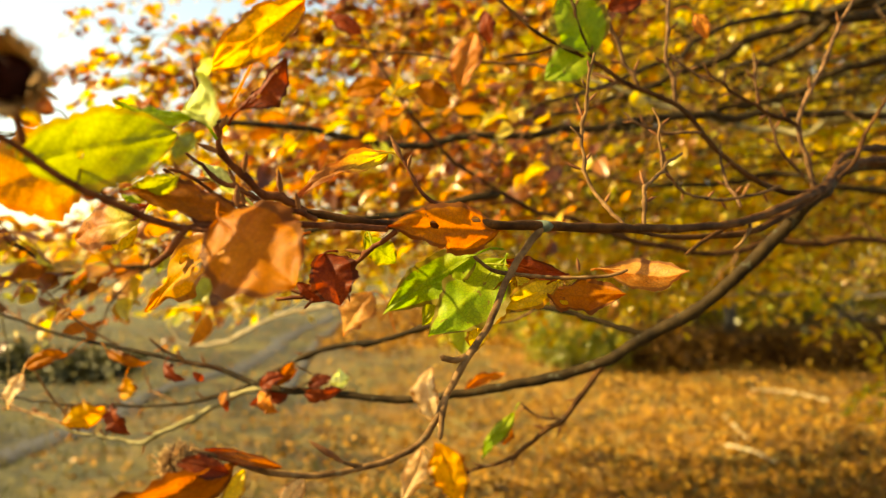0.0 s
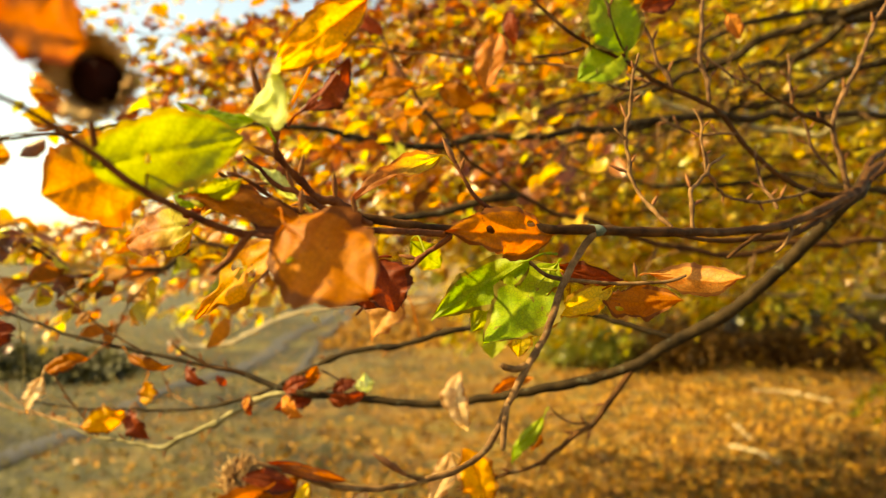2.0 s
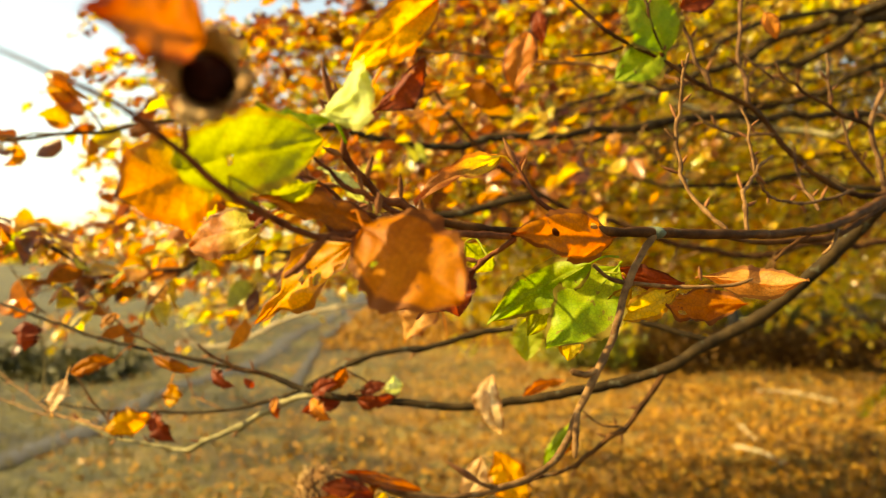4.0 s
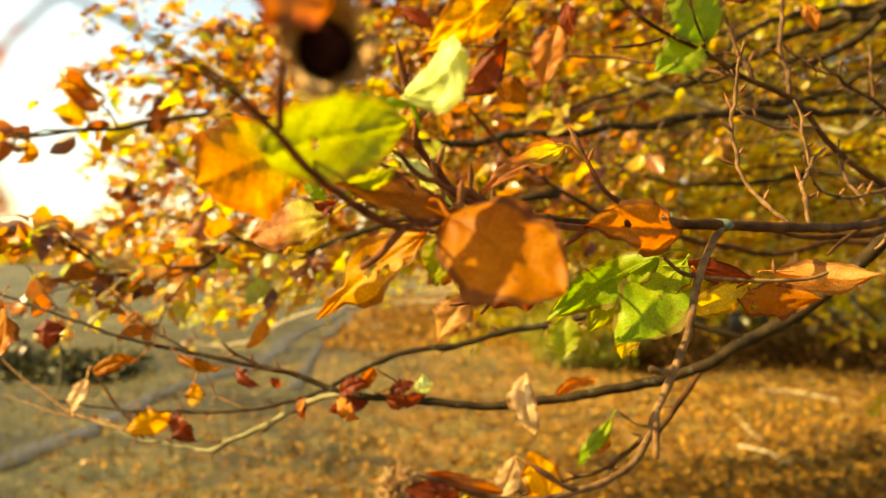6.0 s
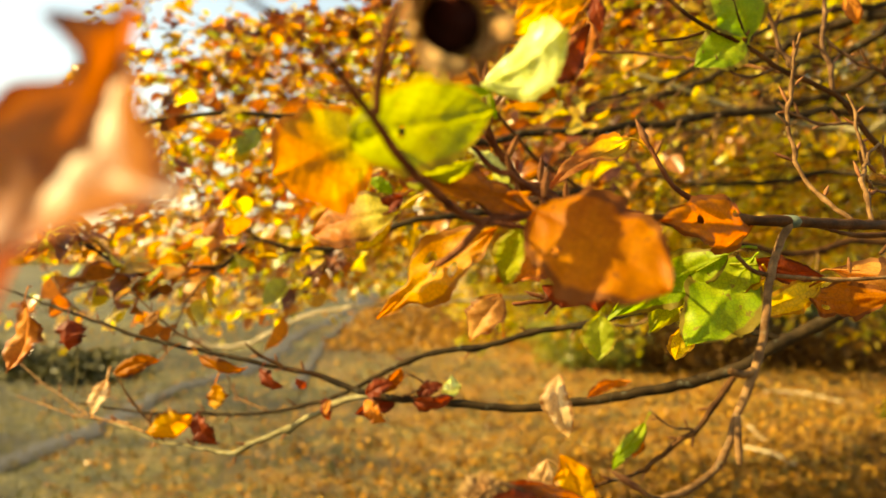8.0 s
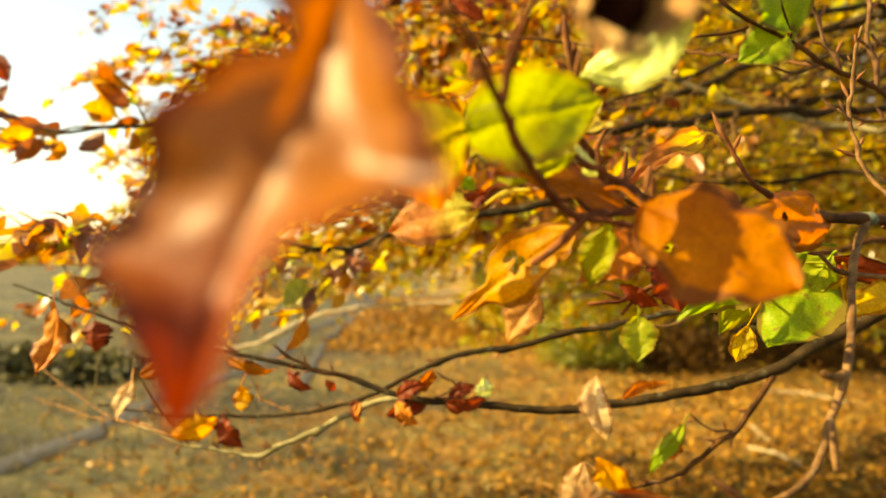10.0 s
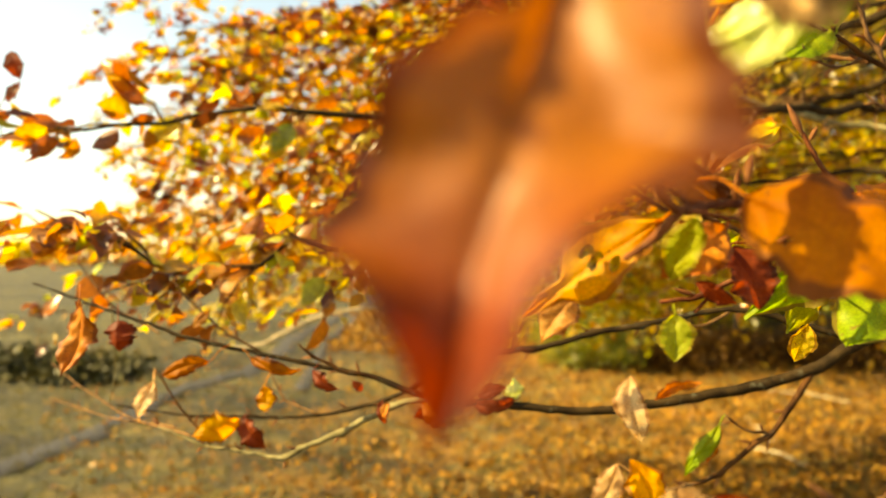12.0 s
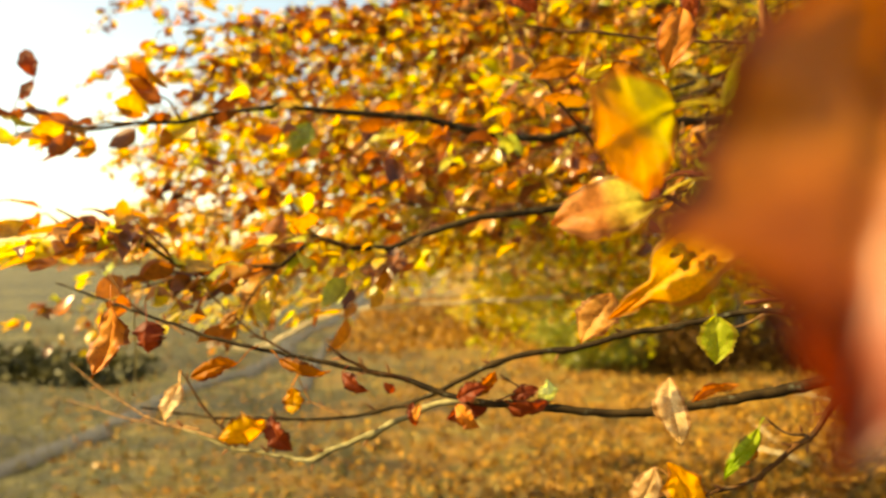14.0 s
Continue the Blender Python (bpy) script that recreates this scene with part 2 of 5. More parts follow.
def ground_material():
    m, n, l = shader("autumn_ground")
    out = n.new("ShaderNodeOutputMaterial")
    co = n.new("ShaderNodeTexCoord")
    b = node(n, "BsdfPrincipled", Roughness=0.9)
    patch = noise_of(n, l, 0.55, 6.0, co.outputs["Object"])
    tuft = noise_of(n, l, 7.0, 8.0, co.outputs["Object"], 0.65)
    speck = noise_of(n, l, 34.0, 6.0, co.outputs["Object"], 0.7)
    sides = n.new("ShaderNodeSeparateXYZ")
    l.new(co.outputs["Object"], sides.inputs[0])
    litter = ramp(n, l, speck, [(0.30, (0.06, 0.028, 0.006)), (0.5, (0.25, 0.122, 0.018)), (0.72, (0.42, 0.225, 0.034))])
    grass = ramp(n, l, tuft, [(0.32, (0.010, 0.013, 0.004)), (0.5, (0.046, 0.043, 0.011)), (0.68, (0.125, 0.100, 0.026))])
    # fallen leaves lie towards the tree, grass grows towards the open field
    side = maths(n, l, "ADD", maths(n, l, "MULTIPLY", sides.outputs[0], 0.16), maths(n, l, "MULTIPLY", patch, 1.5))
    share = ramp(n, l, side, [(0.36, 0.0), (0.94, 1.0)])
    # the field's broad lit and shaded strips, multiplied into the grass colour
    stretch = n.new("ShaderNodeMapping")
    stretch.inputs["Scale"].default_value = (0.18, 0.75, 1.0)
    l.new(co.outputs["Object"], stretch.inputs[0])
    shade_bands = ramp(n, l, noise_of(n, l, 1.0, 3.0, stretch.outputs[0]), [(0.36, 0.35), (0.64, 1.5)])
    grass = mixed(n, l, 1.0, grass, shade_bands, "MULTIPLY")
    moss = ramp(n, l, tuft, [(0.3, (0.05, 0.05, 0.010)), (0.7, (0.20, 0.18, 0.035))])
    litter = mixed(n, l, ramp(n, l, noise_of(n, l, 1.4, 5.0, co.outputs["Object"]), [(0.44, 0.0), (0.60, 0.7)]), litter, moss)
    tone = ramp(n, l, noise_of(n, l, 2.6, 4.0, co.outputs["Object"], 0.6), [(0.36, (0.52, 0.50, 0.50)), (0.5, (0.95, 0.95, 0.95)), (0.64, (1.4, 1.25, 1.05))])
    l.new(mixed(n, l, 1.0, mixed(n, l, share, grass, litter), tone, "MULTIPLY"), b.inputs["Base Color"])
    bump = node(n, "Bump", Strength=1.0, Distance=0.05)
    l.new(maths(n, l, "ADD", tuft, speck), bump.inputs["Height"])
    l.new(bump.outputs[0], b.inputs["Normal"])
    l.new(b.outputs[0], out.inputs[0])
    return m


def track_material():
    m, n, l = shader("worn_track")
    out = n.new("ShaderNodeOutputMaterial")
    co = n.new("ShaderNodeTexCoord")
    b = node(n, "BsdfPrincipled", Roughness=0.85)
    big = noise_of(n, l, 2.2, 6.0, co.outputs["Object"])
    fine = noise_of(n, l, 40.0, 6.0, co.outputs["Object"], 0.7)
    col = ramp(n, l, big, [(0.3, (0.012, 0.011, 0.010)), (0.6, (0.026, 0.026, 0.032)), (0.8, (0.030, 0.026, 0.016))])
    col = mixed(n, l, 1.0, col, ramp(n, l, fine, [(0.3, 0.6), (0.7, 1.2)]), "MULTIPLY")
    l.new(col, b.inputs["Base Color"])
    bump = node(n, "Bump", Strength=0.8, Distance=0.02)
    l.new(fine, bump.inputs["Height"])
    l.new(bump.outputs[0], b.inputs["Normal"])
    l.new(b.outputs[0], out.inputs[0])
    return m


GROUND, TRACK = ground_material(), track_material()


# ---- building helpers ----
def mesh_object(name, verts, faces, material, parent=None, label="", uv=None, smooth=True, origin=(0, 0, 0)):
    """One mesh object from arrays; origin is its own place, the vertices are in the world."""
    me = bpy.data.meshes.new(name)
    o = np.asarray(origin, dtype=float)
    me.from_pydata((np.asarray(verts, dtype=float) - o).tolist(), [], faces if isinstance(faces, list) else faces.tolist())
    if uv is not None:
        layer = me.uv_layers.new(name="UVMap")
        index = np.empty(len(me.loops), dtype=np.int32)
        me.loops.foreach_get("vertex_index", index)
        layer.data.foreach_set("uv", np.asarray(uv, dtype=np.float32)[index].ravel())
    if smooth:
        me.polygons.foreach_set("use_smooth", [True] * len(me.polygons))
    me.materials.append(material)
    me.update()
    ob = new(name, me)
    ob.location = o.tolist()
    if parent is not None:
        ob.parent = parent
        ob.matrix_parent_inverse = Matrix.Translation(parent.location).inverted()
    if label:
        tagged(ob, label)
    return ob


def unit(v):
    v = np.asarray(v, dtype=float)
    return v / (np.linalg.norm(v, axis=-1, keepdims=True) + 1e-12)


def spline(points, step):
    """A smooth line through points (x, y, z, radius)."""
    p = np.asarray(points, dtype=float)
    p = np.vstack([2 * p[0] - p[1], p, 2 * p[-1] - p[-2]])
    out = []
    for i in range(1, len(p) - 2):
        a, b, c, d = p[i - 1:i + 3]
        k = max(2, int(np.linalg.norm((c - b)[:3]) / step))
        for t in np.arange(k) / k:
            out.append(0.5 * (2 * b + (c - a) * t + (2 * a - 5 * b + 4 * c - d) * t * t + (3 * b - a - 3 * c + d) * t ** 3))
    out.append(p[-2])
    return np.asarray(out)


def tube(line, sides=8, knots=0.0, rng=None):
    """Vertices and faces of a round, slightly knotty stem along line (x, y, z, radius)."""
    n = len(line)
    c, r = line[:, :3], line[:, 3].copy()
    if rng is not None and knots:
        r = r * (1 + knots * rng.normal(size=n).clip(-1.2, 2.2))
    d = unit(np.gradient(c, axis=0))
    e1 = np.empty_like(d)
    last = np.cross(d[0], [0.1, 0.3, 1.0] if abs(d[0, 2]) < 0.9 else [1.0, 0.2, 0])
    for i in range(n):
        last = unit(last - d[i] * np.dot(last, d[i]))
        e1[i] = last
    e2 = np.cross(d, e1)
    ang = np.arange(sides) * 2 * math.pi / sides
    ring = c[:, None] + r[:, None, None] * (np.cos(ang)[None, :, None] * e1[:, None] + np.sin(ang)[None, :, None] * e2[:, None])
    v = np.vstack([ring.reshape(-1, 3), c[:1] - d[:1] * r[0], c[-1:] + d[-1:] * r[-1]])
    f = []
    for i in range(n - 1):
        for k in range(sides):
            a, b = i * sides + k, i * sides + (k + 1) % sides
            f.append([a, b, b + sides, a + sides])
    for k in range(sides):
        f.append([n * sides, (k + 1) % sides, k])
        f.append([n * sides + 1, (n - 1) * sides + k, (n - 1) * sides + (k + 1) % sides])
    return v, f


def joined(pieces):
    vs, fs, k = [], [], 0
    for v, f in pieces:
        vs.append(v)
        fs += [[i + k for i in q] for q in f]
        k += len(v)
    return np.vstack(vs), fs


def stem(name, parent, points, material=None, step=0.012, sides=10, seed=1, label="", wobble=0.0, buds=0):
    """A limb or twig through points (x, y, z, radius). A twig with buds bends a little at each bud, to and fro, and swells there."""
    rng = np.random.default_rng(seed)
    line = spline(points, step)
    n = len(line)
    if wobble:
        line[1:-1, :3] += rng.normal(size=(n - 2, 3)) * wobble
    joints = sorted(min(n - 2, max(1, int(n * (0.12 + 0.83 * (k + rng.uniform(0, 0.8)) / buds)))) for k in range(buds)) if buds > 1 else [n // 2] * buds
    d = unit(np.gradient(line[:, :3], axis=0))
    aside = unit(np.cross(d, [0.0, 1.0, 0.2]))
    if buds > 1:
        sway = np.interp(np.arange(n), [0, *joints, n - 1], [0.0, *[(1 if k % 2 else -1) * rng.uniform(0.5, 1.1) for k in range(buds)], 0.0])
        line[:, :3] += aside * (sway * line[:, 3])[:, None]
        for q in joints:
            line[q, 3] *= rng.uniform(1.25, 1.5)
    else:
        for q in np.arange(rng.uniform(2, 5), n - 2, rng.uniform(3.5, 5.5)):
            line[int(q), 3] *= rng.uniform(1.05, 1.16)
    v, f = tube(line, sides, 0.05, rng)
    made = mesh_object(name, v, f, material or BARK, parent, label, origin=tuple(line[0, :3]))
    holder = parent if parent.parent is not None else made
    for k, q in enumerate(joints):
        o = unit(d[q] * 0.8 + aside[q] * (1 if k % 2 else -1) * rng.uniform(0.6, 1.0) + rng.normal(0, 0.15, 3))
        at = line[q, :3] + o * line[q, 3] * 0.5
        long = rng.uniform(4.5, 9.0) * line[q, 3]
        bud(holder, at, at + o * min(max(long, 0.005), 0.016), min(0.0017, max(0.0008, line[q, 3] * 0.75)))
    return made


def bud(parent, base, tip, radius=0.0016):
    """A long pointed beech bud with a waist."""
    a, b = np.asarray(base, float), np.asarray(tip, float)
    prof = [(0, 0.45), (0.12, 0.6), (0.35, 1.0), (0.6, 0.85), (0.85, 0.4), (1.0, 0.05)]
    line = np.array([[*(a + (b - a) * t), radius * s] for t, s in prof])
    v, f = tube(line, 7)
    return mesh_object("bud", v, f, BUD, parent, origin=tuple(a))


def along_leaf(u, stops):
    """A smooth value along a leaf from stops (u, value)."""
    at, value = zip(*stops)
    fine = np.linspace(0, 1, 161)
    line = np.interp(fine, at, value)
    line = np.convolve(np.pad(line, 3, mode="edge"), np.ones(7) / 7, mode="valid")
    return np.interp(u, fine, line)


def leaf(parent, base, tip, material, width=0.62, face=0.0, fold=0.25, curl=0.12, cup=0.0, twist=0.0, wave=0.05, stalk=None, holes=0, seed=0, label="", skew=0.0, point=0.78, lop=0.0, across=None, left=None, right=None, bend_left=None, bend_right=None, ragged=0.02, rough=1.0, rim=None):
    """A beech leaf from base to tip. face turns it about its length (0 looks towards -y), fold bends the halves up,
    curl arches it along its length, cup rolls it across, twist turns it from base to tip. across: the way its right side
    points, in place of face. left, right: half widths along it; bend_left, bend_right: degrees by which the halves fold up."""
    rng = np.random.default_rng(seed + 17)
    b, t = np.asarray(base, float), np.asarray(tip, float)
    size = np.linalg.norm(t - b)
    ax = (t - b) / size
    if across is not None:
        sd = unit(np.asarray(across, float) - ax * np.dot(across, ax))
        nz = np.cross(ax, sd)
    else:
        nz = np.array([0, -1.0, 0]) - ax * np.dot([0, -1.0, 0], ax)
        nz = unit(nz if np.linalg.norm(nz) > 0.15 else np.array([0, 0, 1.0]) - ax * ax[2])
        sd = np.cross(nz, ax)
    nu, nv = 42, 22
    u = np.linspace(0, 1, nu + 1)[:, None]
    s = np.linspace(-1, 1, nv + 1)[None, :]
    half = 0.5 * width * np.sin(math.pi * u ** (0.86 + skew * np.where(s > 0, -0.55, 1.3))) ** point * (1 + lop * np.sign(s))
    # the tip is drawn out to a short point
    half = half * (1 - 0.35 * np.clip((u - 0.84) / 0.12, 0, 1) ** 2)
    if left is not None:
        half = np.where(s > 0, along_leaf(u, right or left), along_leaf(u, left))
    ph = rng.uniform(0, 6.28, 4)
    teeth = 1 + 0.030 * np.sin((u * 9 - 1.3) * 2 * math.pi + ph[0] * 0.2) * np.abs(s) ** 4
    uneven = 1 + np.abs(s) ** 4 * (ragged * rng.normal(size=(nu + 1, 1)) + 0.07 * np.sin(u * 7 + ph[1] + s) + 0.05 * np.sin(u * 17 + ph[3] + 2 * s))
    y = s * half * teeth * uneven
    lift = fold * np.abs(y)
    if bend_left is not None:
        turn = np.radians(np.where(s > 0, along_leaf(u, bend_right or bend_left), along_leaf(u, bend_left)))
        lift, y = np.abs(y) * np.sin(turn), y * np.cos(turn)
    if rim is not None:
        # the outer part of the right half rolls up
        lift = lift + along_leaf(u, rim) * np.clip(s - 0.45, 0, 1) ** 1.3
    z = lift + curl * 4 * u * (1 - u) - cup * (y / (0.5 * width)) ** 2 * 0.5
    z = z + wave * np.abs(s) ** 1.8 * half * 2 * (np.sin(u * 15 + ph[0] + np.where(s > 0, 1.7, 0.0)) + 0.5 * np.sin(u * 33 + ph[2]))
    z = z + rough * (0.016 * np.sin(u * 8 + s * 2.5 + ph[1]) + 0.012 * np.sin(u * 5 - s * 5 + ph[2]) + 0.005 * np.sin(u * 23 + s * 9 + ph[3]))
    # pleats between the side veins, and the sunken midrib
    z = z - 0.009 * (1 - np.abs(np.sin((u * 9 - np.abs(s) * 2.2) * math.pi))) ** 2 * (half > 0.02) - 0.012 * np.exp(-(s / 0.07) ** 2)
    turn = math.radians(face if across is None else 0.0) + math.radians(twist) * (u - 0.5)
    yy, zz = y * np.cos(turn) - z * np.sin(turn), y * np.sin(turn) + z * np.cos(turn)
    v = b + size * (u[..., None] * ax + yy[..., None] * sd + zz[..., None] * nz)
    v = v.reshape(-1, 3)
    uv = np.stack([np.broadcast_to(u, (nu + 1, nv + 1)), np.broadcast_to(s, (nu + 1, nv + 1))], -1).reshape(-1, 2)
    gone = set()
    grid = v.reshape(nu + 1, nv + 1, 3)
    plain = grid.copy()
    for _ in range(holes):
        hi, hk, hr = rng.uniform(8, nu - 9), rng.uniform(5, nv - 6), rng.uniform(1.0, 1.9)
        lob = rng.uniform(0, 6.28)
        for i in range(nu + 1):
            for k in range(nv + 1):
                dx, dy = i - hi, k - hk
                ang = math.atan2(dy, dx)
                rim = hr * (1 + 0.3 * math.sin(2 * ang + lob))
                far = math.hypot(dx, dy)
                if math.hypot(dx + 0.5, dy + 0.5) < rim:
                    gone.add((i, k))
                if far < rim + 0.8:
                    # draw the vertices round the hole to its rim
                    pi, pk = hi + (rim + 0.25) * math.cos(ang), hk + (rim + 0.25) * math.sin(ang)
                    i0, k0 = int(pi), int(pk)
                    fi, fk = pi - i0, pk - k0
                    grid[i, k] = (1 - fi) * ((1 - fk) * plain[i0, k0] + fk * plain[i0, k0 + 1]) + fi * ((1 - fk) * plain[i0 + 1, k0] + fk * plain[i0 + 1, k0 + 1])
    f = []
    for i in range(nu):
        for k in range(nv):
            if (i, k) not in gone:
                a = i * (nv + 1) + k
                f.append([a, a + 1, a + nv + 2, a + nv + 1])
    if stalk is not None:
        st = np.asarray(stalk, float)
        mid = (st + b) / 2 + np.array([0, 0, 0.12 * np.linalg.norm(st - b)])
        line = spline([(*st, 0.0009), (*mid, 0.0007), (*b, 0.0006), (*(b + ax * size * 0.25), 0.0004)], 0.004)
        pv, pf = tube(line, 6)
        k = len(v)
        v = np.vstack([v, pv])
        uv = np.vstack([uv, np.full((len(pv), 2), (0.02, 0.0))])
        f += [[q + k for q in w] for w in pf]
    return mesh_object("leaf", v, f, material, parent, label, uv=uv, origin=tuple(b))


LEAF_U = np.array([0, .22, .22, .22, .5, .5, .5, .78, .78, .78, 1.0])
LEAF_S = np.array([0, -.8, 0, .8, -1, 0, 1, -.72, 0, .72, 0])
LEAF_F = [[0, 2, 1], [0, 3, 2], [1, 2, 5, 4], [2, 3, 6, 5], [4, 5, 8, 7], [5, 6, 9, 8], [7, 8, 10], [8, 9, 10]]


def leaf_cloud(name, parent, place, along, facing, size, material, label="", width=0.6, rng=None, smooth=True):
    """Many leaves in one mesh: arrays of base places, directions, facings and lengths."""
    n = len(place)
    if rng is None:
        rng = np.random.default_rng(5)
    ax = unit(along)
    nz = unit(facing - ax * np.sum(facing * ax, -1, keepdims=True))
    sd = np.cross(nz, ax)
    u, s = LEAF_U[None, :], LEAF_S[None, :]
    w = width * rng.uniform(0.8, 1.15, (n, 1))
    y = s * 0.5 * w
    fold = rng.uniform(-0.1, 0.9, (n, 1))
    curl = rng.normal(0, 0.16, (n, 1))
    twist = rng.normal(0, 0.5, (n, 1))
    z = fold * np.abs(y) + curl * 4 * u * (1 - u) + rng.normal(0, 0.03, (n, 11))
    tw = twist * (u - 0.4)
    yy, zz = y * np.cos(tw) - z * np.sin(tw), y * np.sin(tw) + z * np.cos(tw)
    L = np.asarray(size)[:, None, None]
    v = place[:, None] + L * (u[..., None] * ax[:, None] + yy[..., None] * sd[:, None] + zz[..., None] * nz[:, None])
    faces = []
    for i in range(n):
        k = i * 11
        faces += [[q + k for q in f] for f in LEAF_F]
    ob = mesh_object(name, v.reshape(-1, 3), faces, material, parent, label, smooth=smooth)
    return tagged(ob, kind="stuff")


def husk(parent, base, tip, size=0.02, seed=0, label="", spread=0.55, hair=1.0, count=230):
    """An open beechnut husk: four curved woody valves with bristles, opening towards tip."""
    rng = np.random.default_rng(seed)
    b, ax = np.asarray(base, float), unit(np.asarray(tip, float) - np.asarray(base, float))
    e1 = unit(np.cross(ax, [0.3, 0.1, 1.0]))
    e2 = np.cross(ax, e1)
    vs, fs = [], []

    def at(h, ang, rad):
        return b + size * (h * ax + rad * (math.cos(ang) * e1 + math.sin(ang) * e2))
    for q in range(4):
        k = len(vs)
        nu, nv = 9, 6
        for wall in (0.0, 0.055):
            for i in range(nu + 1):
                h = i / nu
                rad = 0.46 * math.sin(min(1.0, h * 1.6 + 0.12) * math.pi / 2) + spread * max(0, h - 0.45) ** 1.5
                for j in range(nv + 1):
                    s = (j / nv - 0.5) * 2
                    span = 0.78 * (1 - max(0, h - 0.35) ** 1.3 * 1.35)
                    vs.append(at(h, q * math.pi / 2 + s * span, (rad - wall) * (1 + 0.04 * rng.normal())))
        per = (nu + 1) * (nv + 1)
        for i in range(nu):
            for j in range(nv):
                a = k + i * (nv + 1) + j
                fs.append([a, a + 1, a + nv + 2, a + nv + 1])
                a += per
                fs.append([a, a + nv + 1, a + nv + 2, a + 1])
        for i in range(nu):
            for j in (0, nv):
                a = k + i * (nv + 1) + j
                fs.append([a, a + nv + 1, a + per + nv + 1, a + per])
    pieces = [(np.array(vs), fs)]
    inner = [0] * len(fs)
    for _ in range(count):
        h, ang = rng.uniform(0.02, 0.95), rng.uniform(0, 2 * math.pi)
        q = round(ang / (math.pi / 2))
        s = ang - q * math.pi / 2
        span = 0.78 * (1 - max(0, h - 0.35) ** 1.3 * 1.35)
        if abs(s) > span:
            continue
        rad = 0.46 * math.sin(min(1.0, h * 1.6 + 0.12) * math.pi / 2) + spread * max(0, h - 0.45) ** 1.5
        p0, p1 = at(h, ang, rad), at(h + rng.uniform(-0.15, 0.25), ang + rng.normal() * 0.12 * hair, rad + hair * rng.uniform(0.08, 0.17))
        p2 = p1 + size * 0.07 * rng.normal(size=3)
        pieces.append(tube(np.array([[*p0, 0.00045], [*p1, 0.0003], [*p2, 0.00012]]), 4))
    if spread < 0:
        # a closed, rounded husk, bristles all over
        core = np.array([[*at(h, 0, 0), size * r] for h, r in ((0.02, 0.12), (0.15, 0.32), (0.4, 0.44), (0.65, 0.42), (0.85, 0.28), (0.97, 0.08))])
        pieces, inner = [tube(core, 14)], []
        for _ in range(count):
            h, ang = rng.uniform(0.03, 1.0), rng.uniform(0, 2 * math.pi)
            rad = 0.44 * math.sin(math.pi * min(0.98, 0.08 + 0.9 * h)) ** 0.6
            p0, p1 = at(h, ang, rad * 0.95), at(h + rng.uniform(0.0, 0.2), ang + rng.normal() * 0.25, rad + rng.uniform(0.1, 0.24))
            p2 = p1 + size * (0.07 * rng.normal(size=3) + 0.08 * ax)
            pieces.append(tube(np.array([[*p0, 0.0007], [*p1, 0.0005], [*p2, 0.0002]]), 4))
    else:
        # a near-black plug inside the valves stands for the hollow's shade
        inside = tube(np.array([[*at(h, 0, 0), size * r] for h, r in ((0.03, 0.15), (0.12, 0.28), (0.35, 0.35), (0.5, 0.25), (0.53, 0.04))]), 12)
        pieces.insert(1, inside)
        inner += [1] * len(inside[1])
    v, f = joined(pieces)
    made = mesh_object("husk", v, f, FUZZ, parent, label, origin=tuple(b))
    made.data.materials.append(HUSK_HOLLOW)
    made.data.polygons.foreach_set("material_index", inner + [0] * (len(f) - len(inner)))
    return made


# ---- ground and track ----
def ground_height(x, y):
    x, y = np.asarray(x, float), np.asarray(y, float)
    h = 0.05 * np.sin(x * 0.9 + 1.3) * np.sin(y * 0.7) + 0.03 * np.sin(x * 2.3 + y * 1.1)
    return h * np.clip(1.4 - np.hypot(x, y) / 40, 0, 1)


def grid_axis(near, far, fine):
    a = [0.0]
    while a[-1] < far:
        a.append(a[-1] + (fine if a[-1] < near else fine * (1 + (a[-1] - near) * 0.6)))
    return np.array(a)


def build_ground():
    a = grid_axis(9, 900, 0.16)
    xs = np.concatenate([-a[:0:-1], a])
    ys = np.concatenate([-grid_axis(3, 300, 0.5)[:0:-1], grid_axis(16, 1500, 0.16)])
    gx, gy = np.meshgrid(xs, ys)
    rng = np.random.default_rng(3)
    gz = ground_height(gx, gy) + rng.normal(0, 0.012, gx.shape) * (np.hypot(gx, gy) < 22)
    w, h = len(xs), len(ys)
    i = (np.arange(h - 1)[:, None] * w + np.arange(w - 1)[None, :]).ravel()
    ob = mesh_object("ground", np.stack([gx, gy, gz], -1).reshape(-1, 3), np.stack([i, i + 1, i + w + 1, i + w], -1), GROUND)
    return tagged(ob, "meadow ground with dry grass and fallen beech leaves", "ground", kind="structure")


ground = build_ground()


def rut(name, points, half, label):
    """One worn wheel rut of the field track, a thin strip with uneven edges just above the ground."""
    line = spline([(x, y, 0, half) for x, y in points], 0.25)
    rng = np.random.default_rng(len(points))
    d = unit(np.gradient(line[:, :2], axis=0))
    side = np.stack([d[:, 1], -d[:, 0]], -1)
    v, f = [], []
    across = np.linspace(-1, 1, 7)
    for i, p in enumerate(line):
        wl, wr = p[3] * (1 + 0.3 * rng.normal()), p[3] * (1 + 0.3 * rng.normal())
        for s in across:
            q = p[:2] + side[i] * s * (wl if s < 0 else wr)
            v.append((*q, float(ground_height(*q)) + 0.035 - 0.03 * abs(s) ** 4))
    for i in range(len(line) - 1):
        for k in range(6):
            a = i * 7 + k
            f.append([a, a + 1, a + 8, a + 7])
    return tagged(mesh_object(name, v, f, TRACK), label, "track", kind="structure")


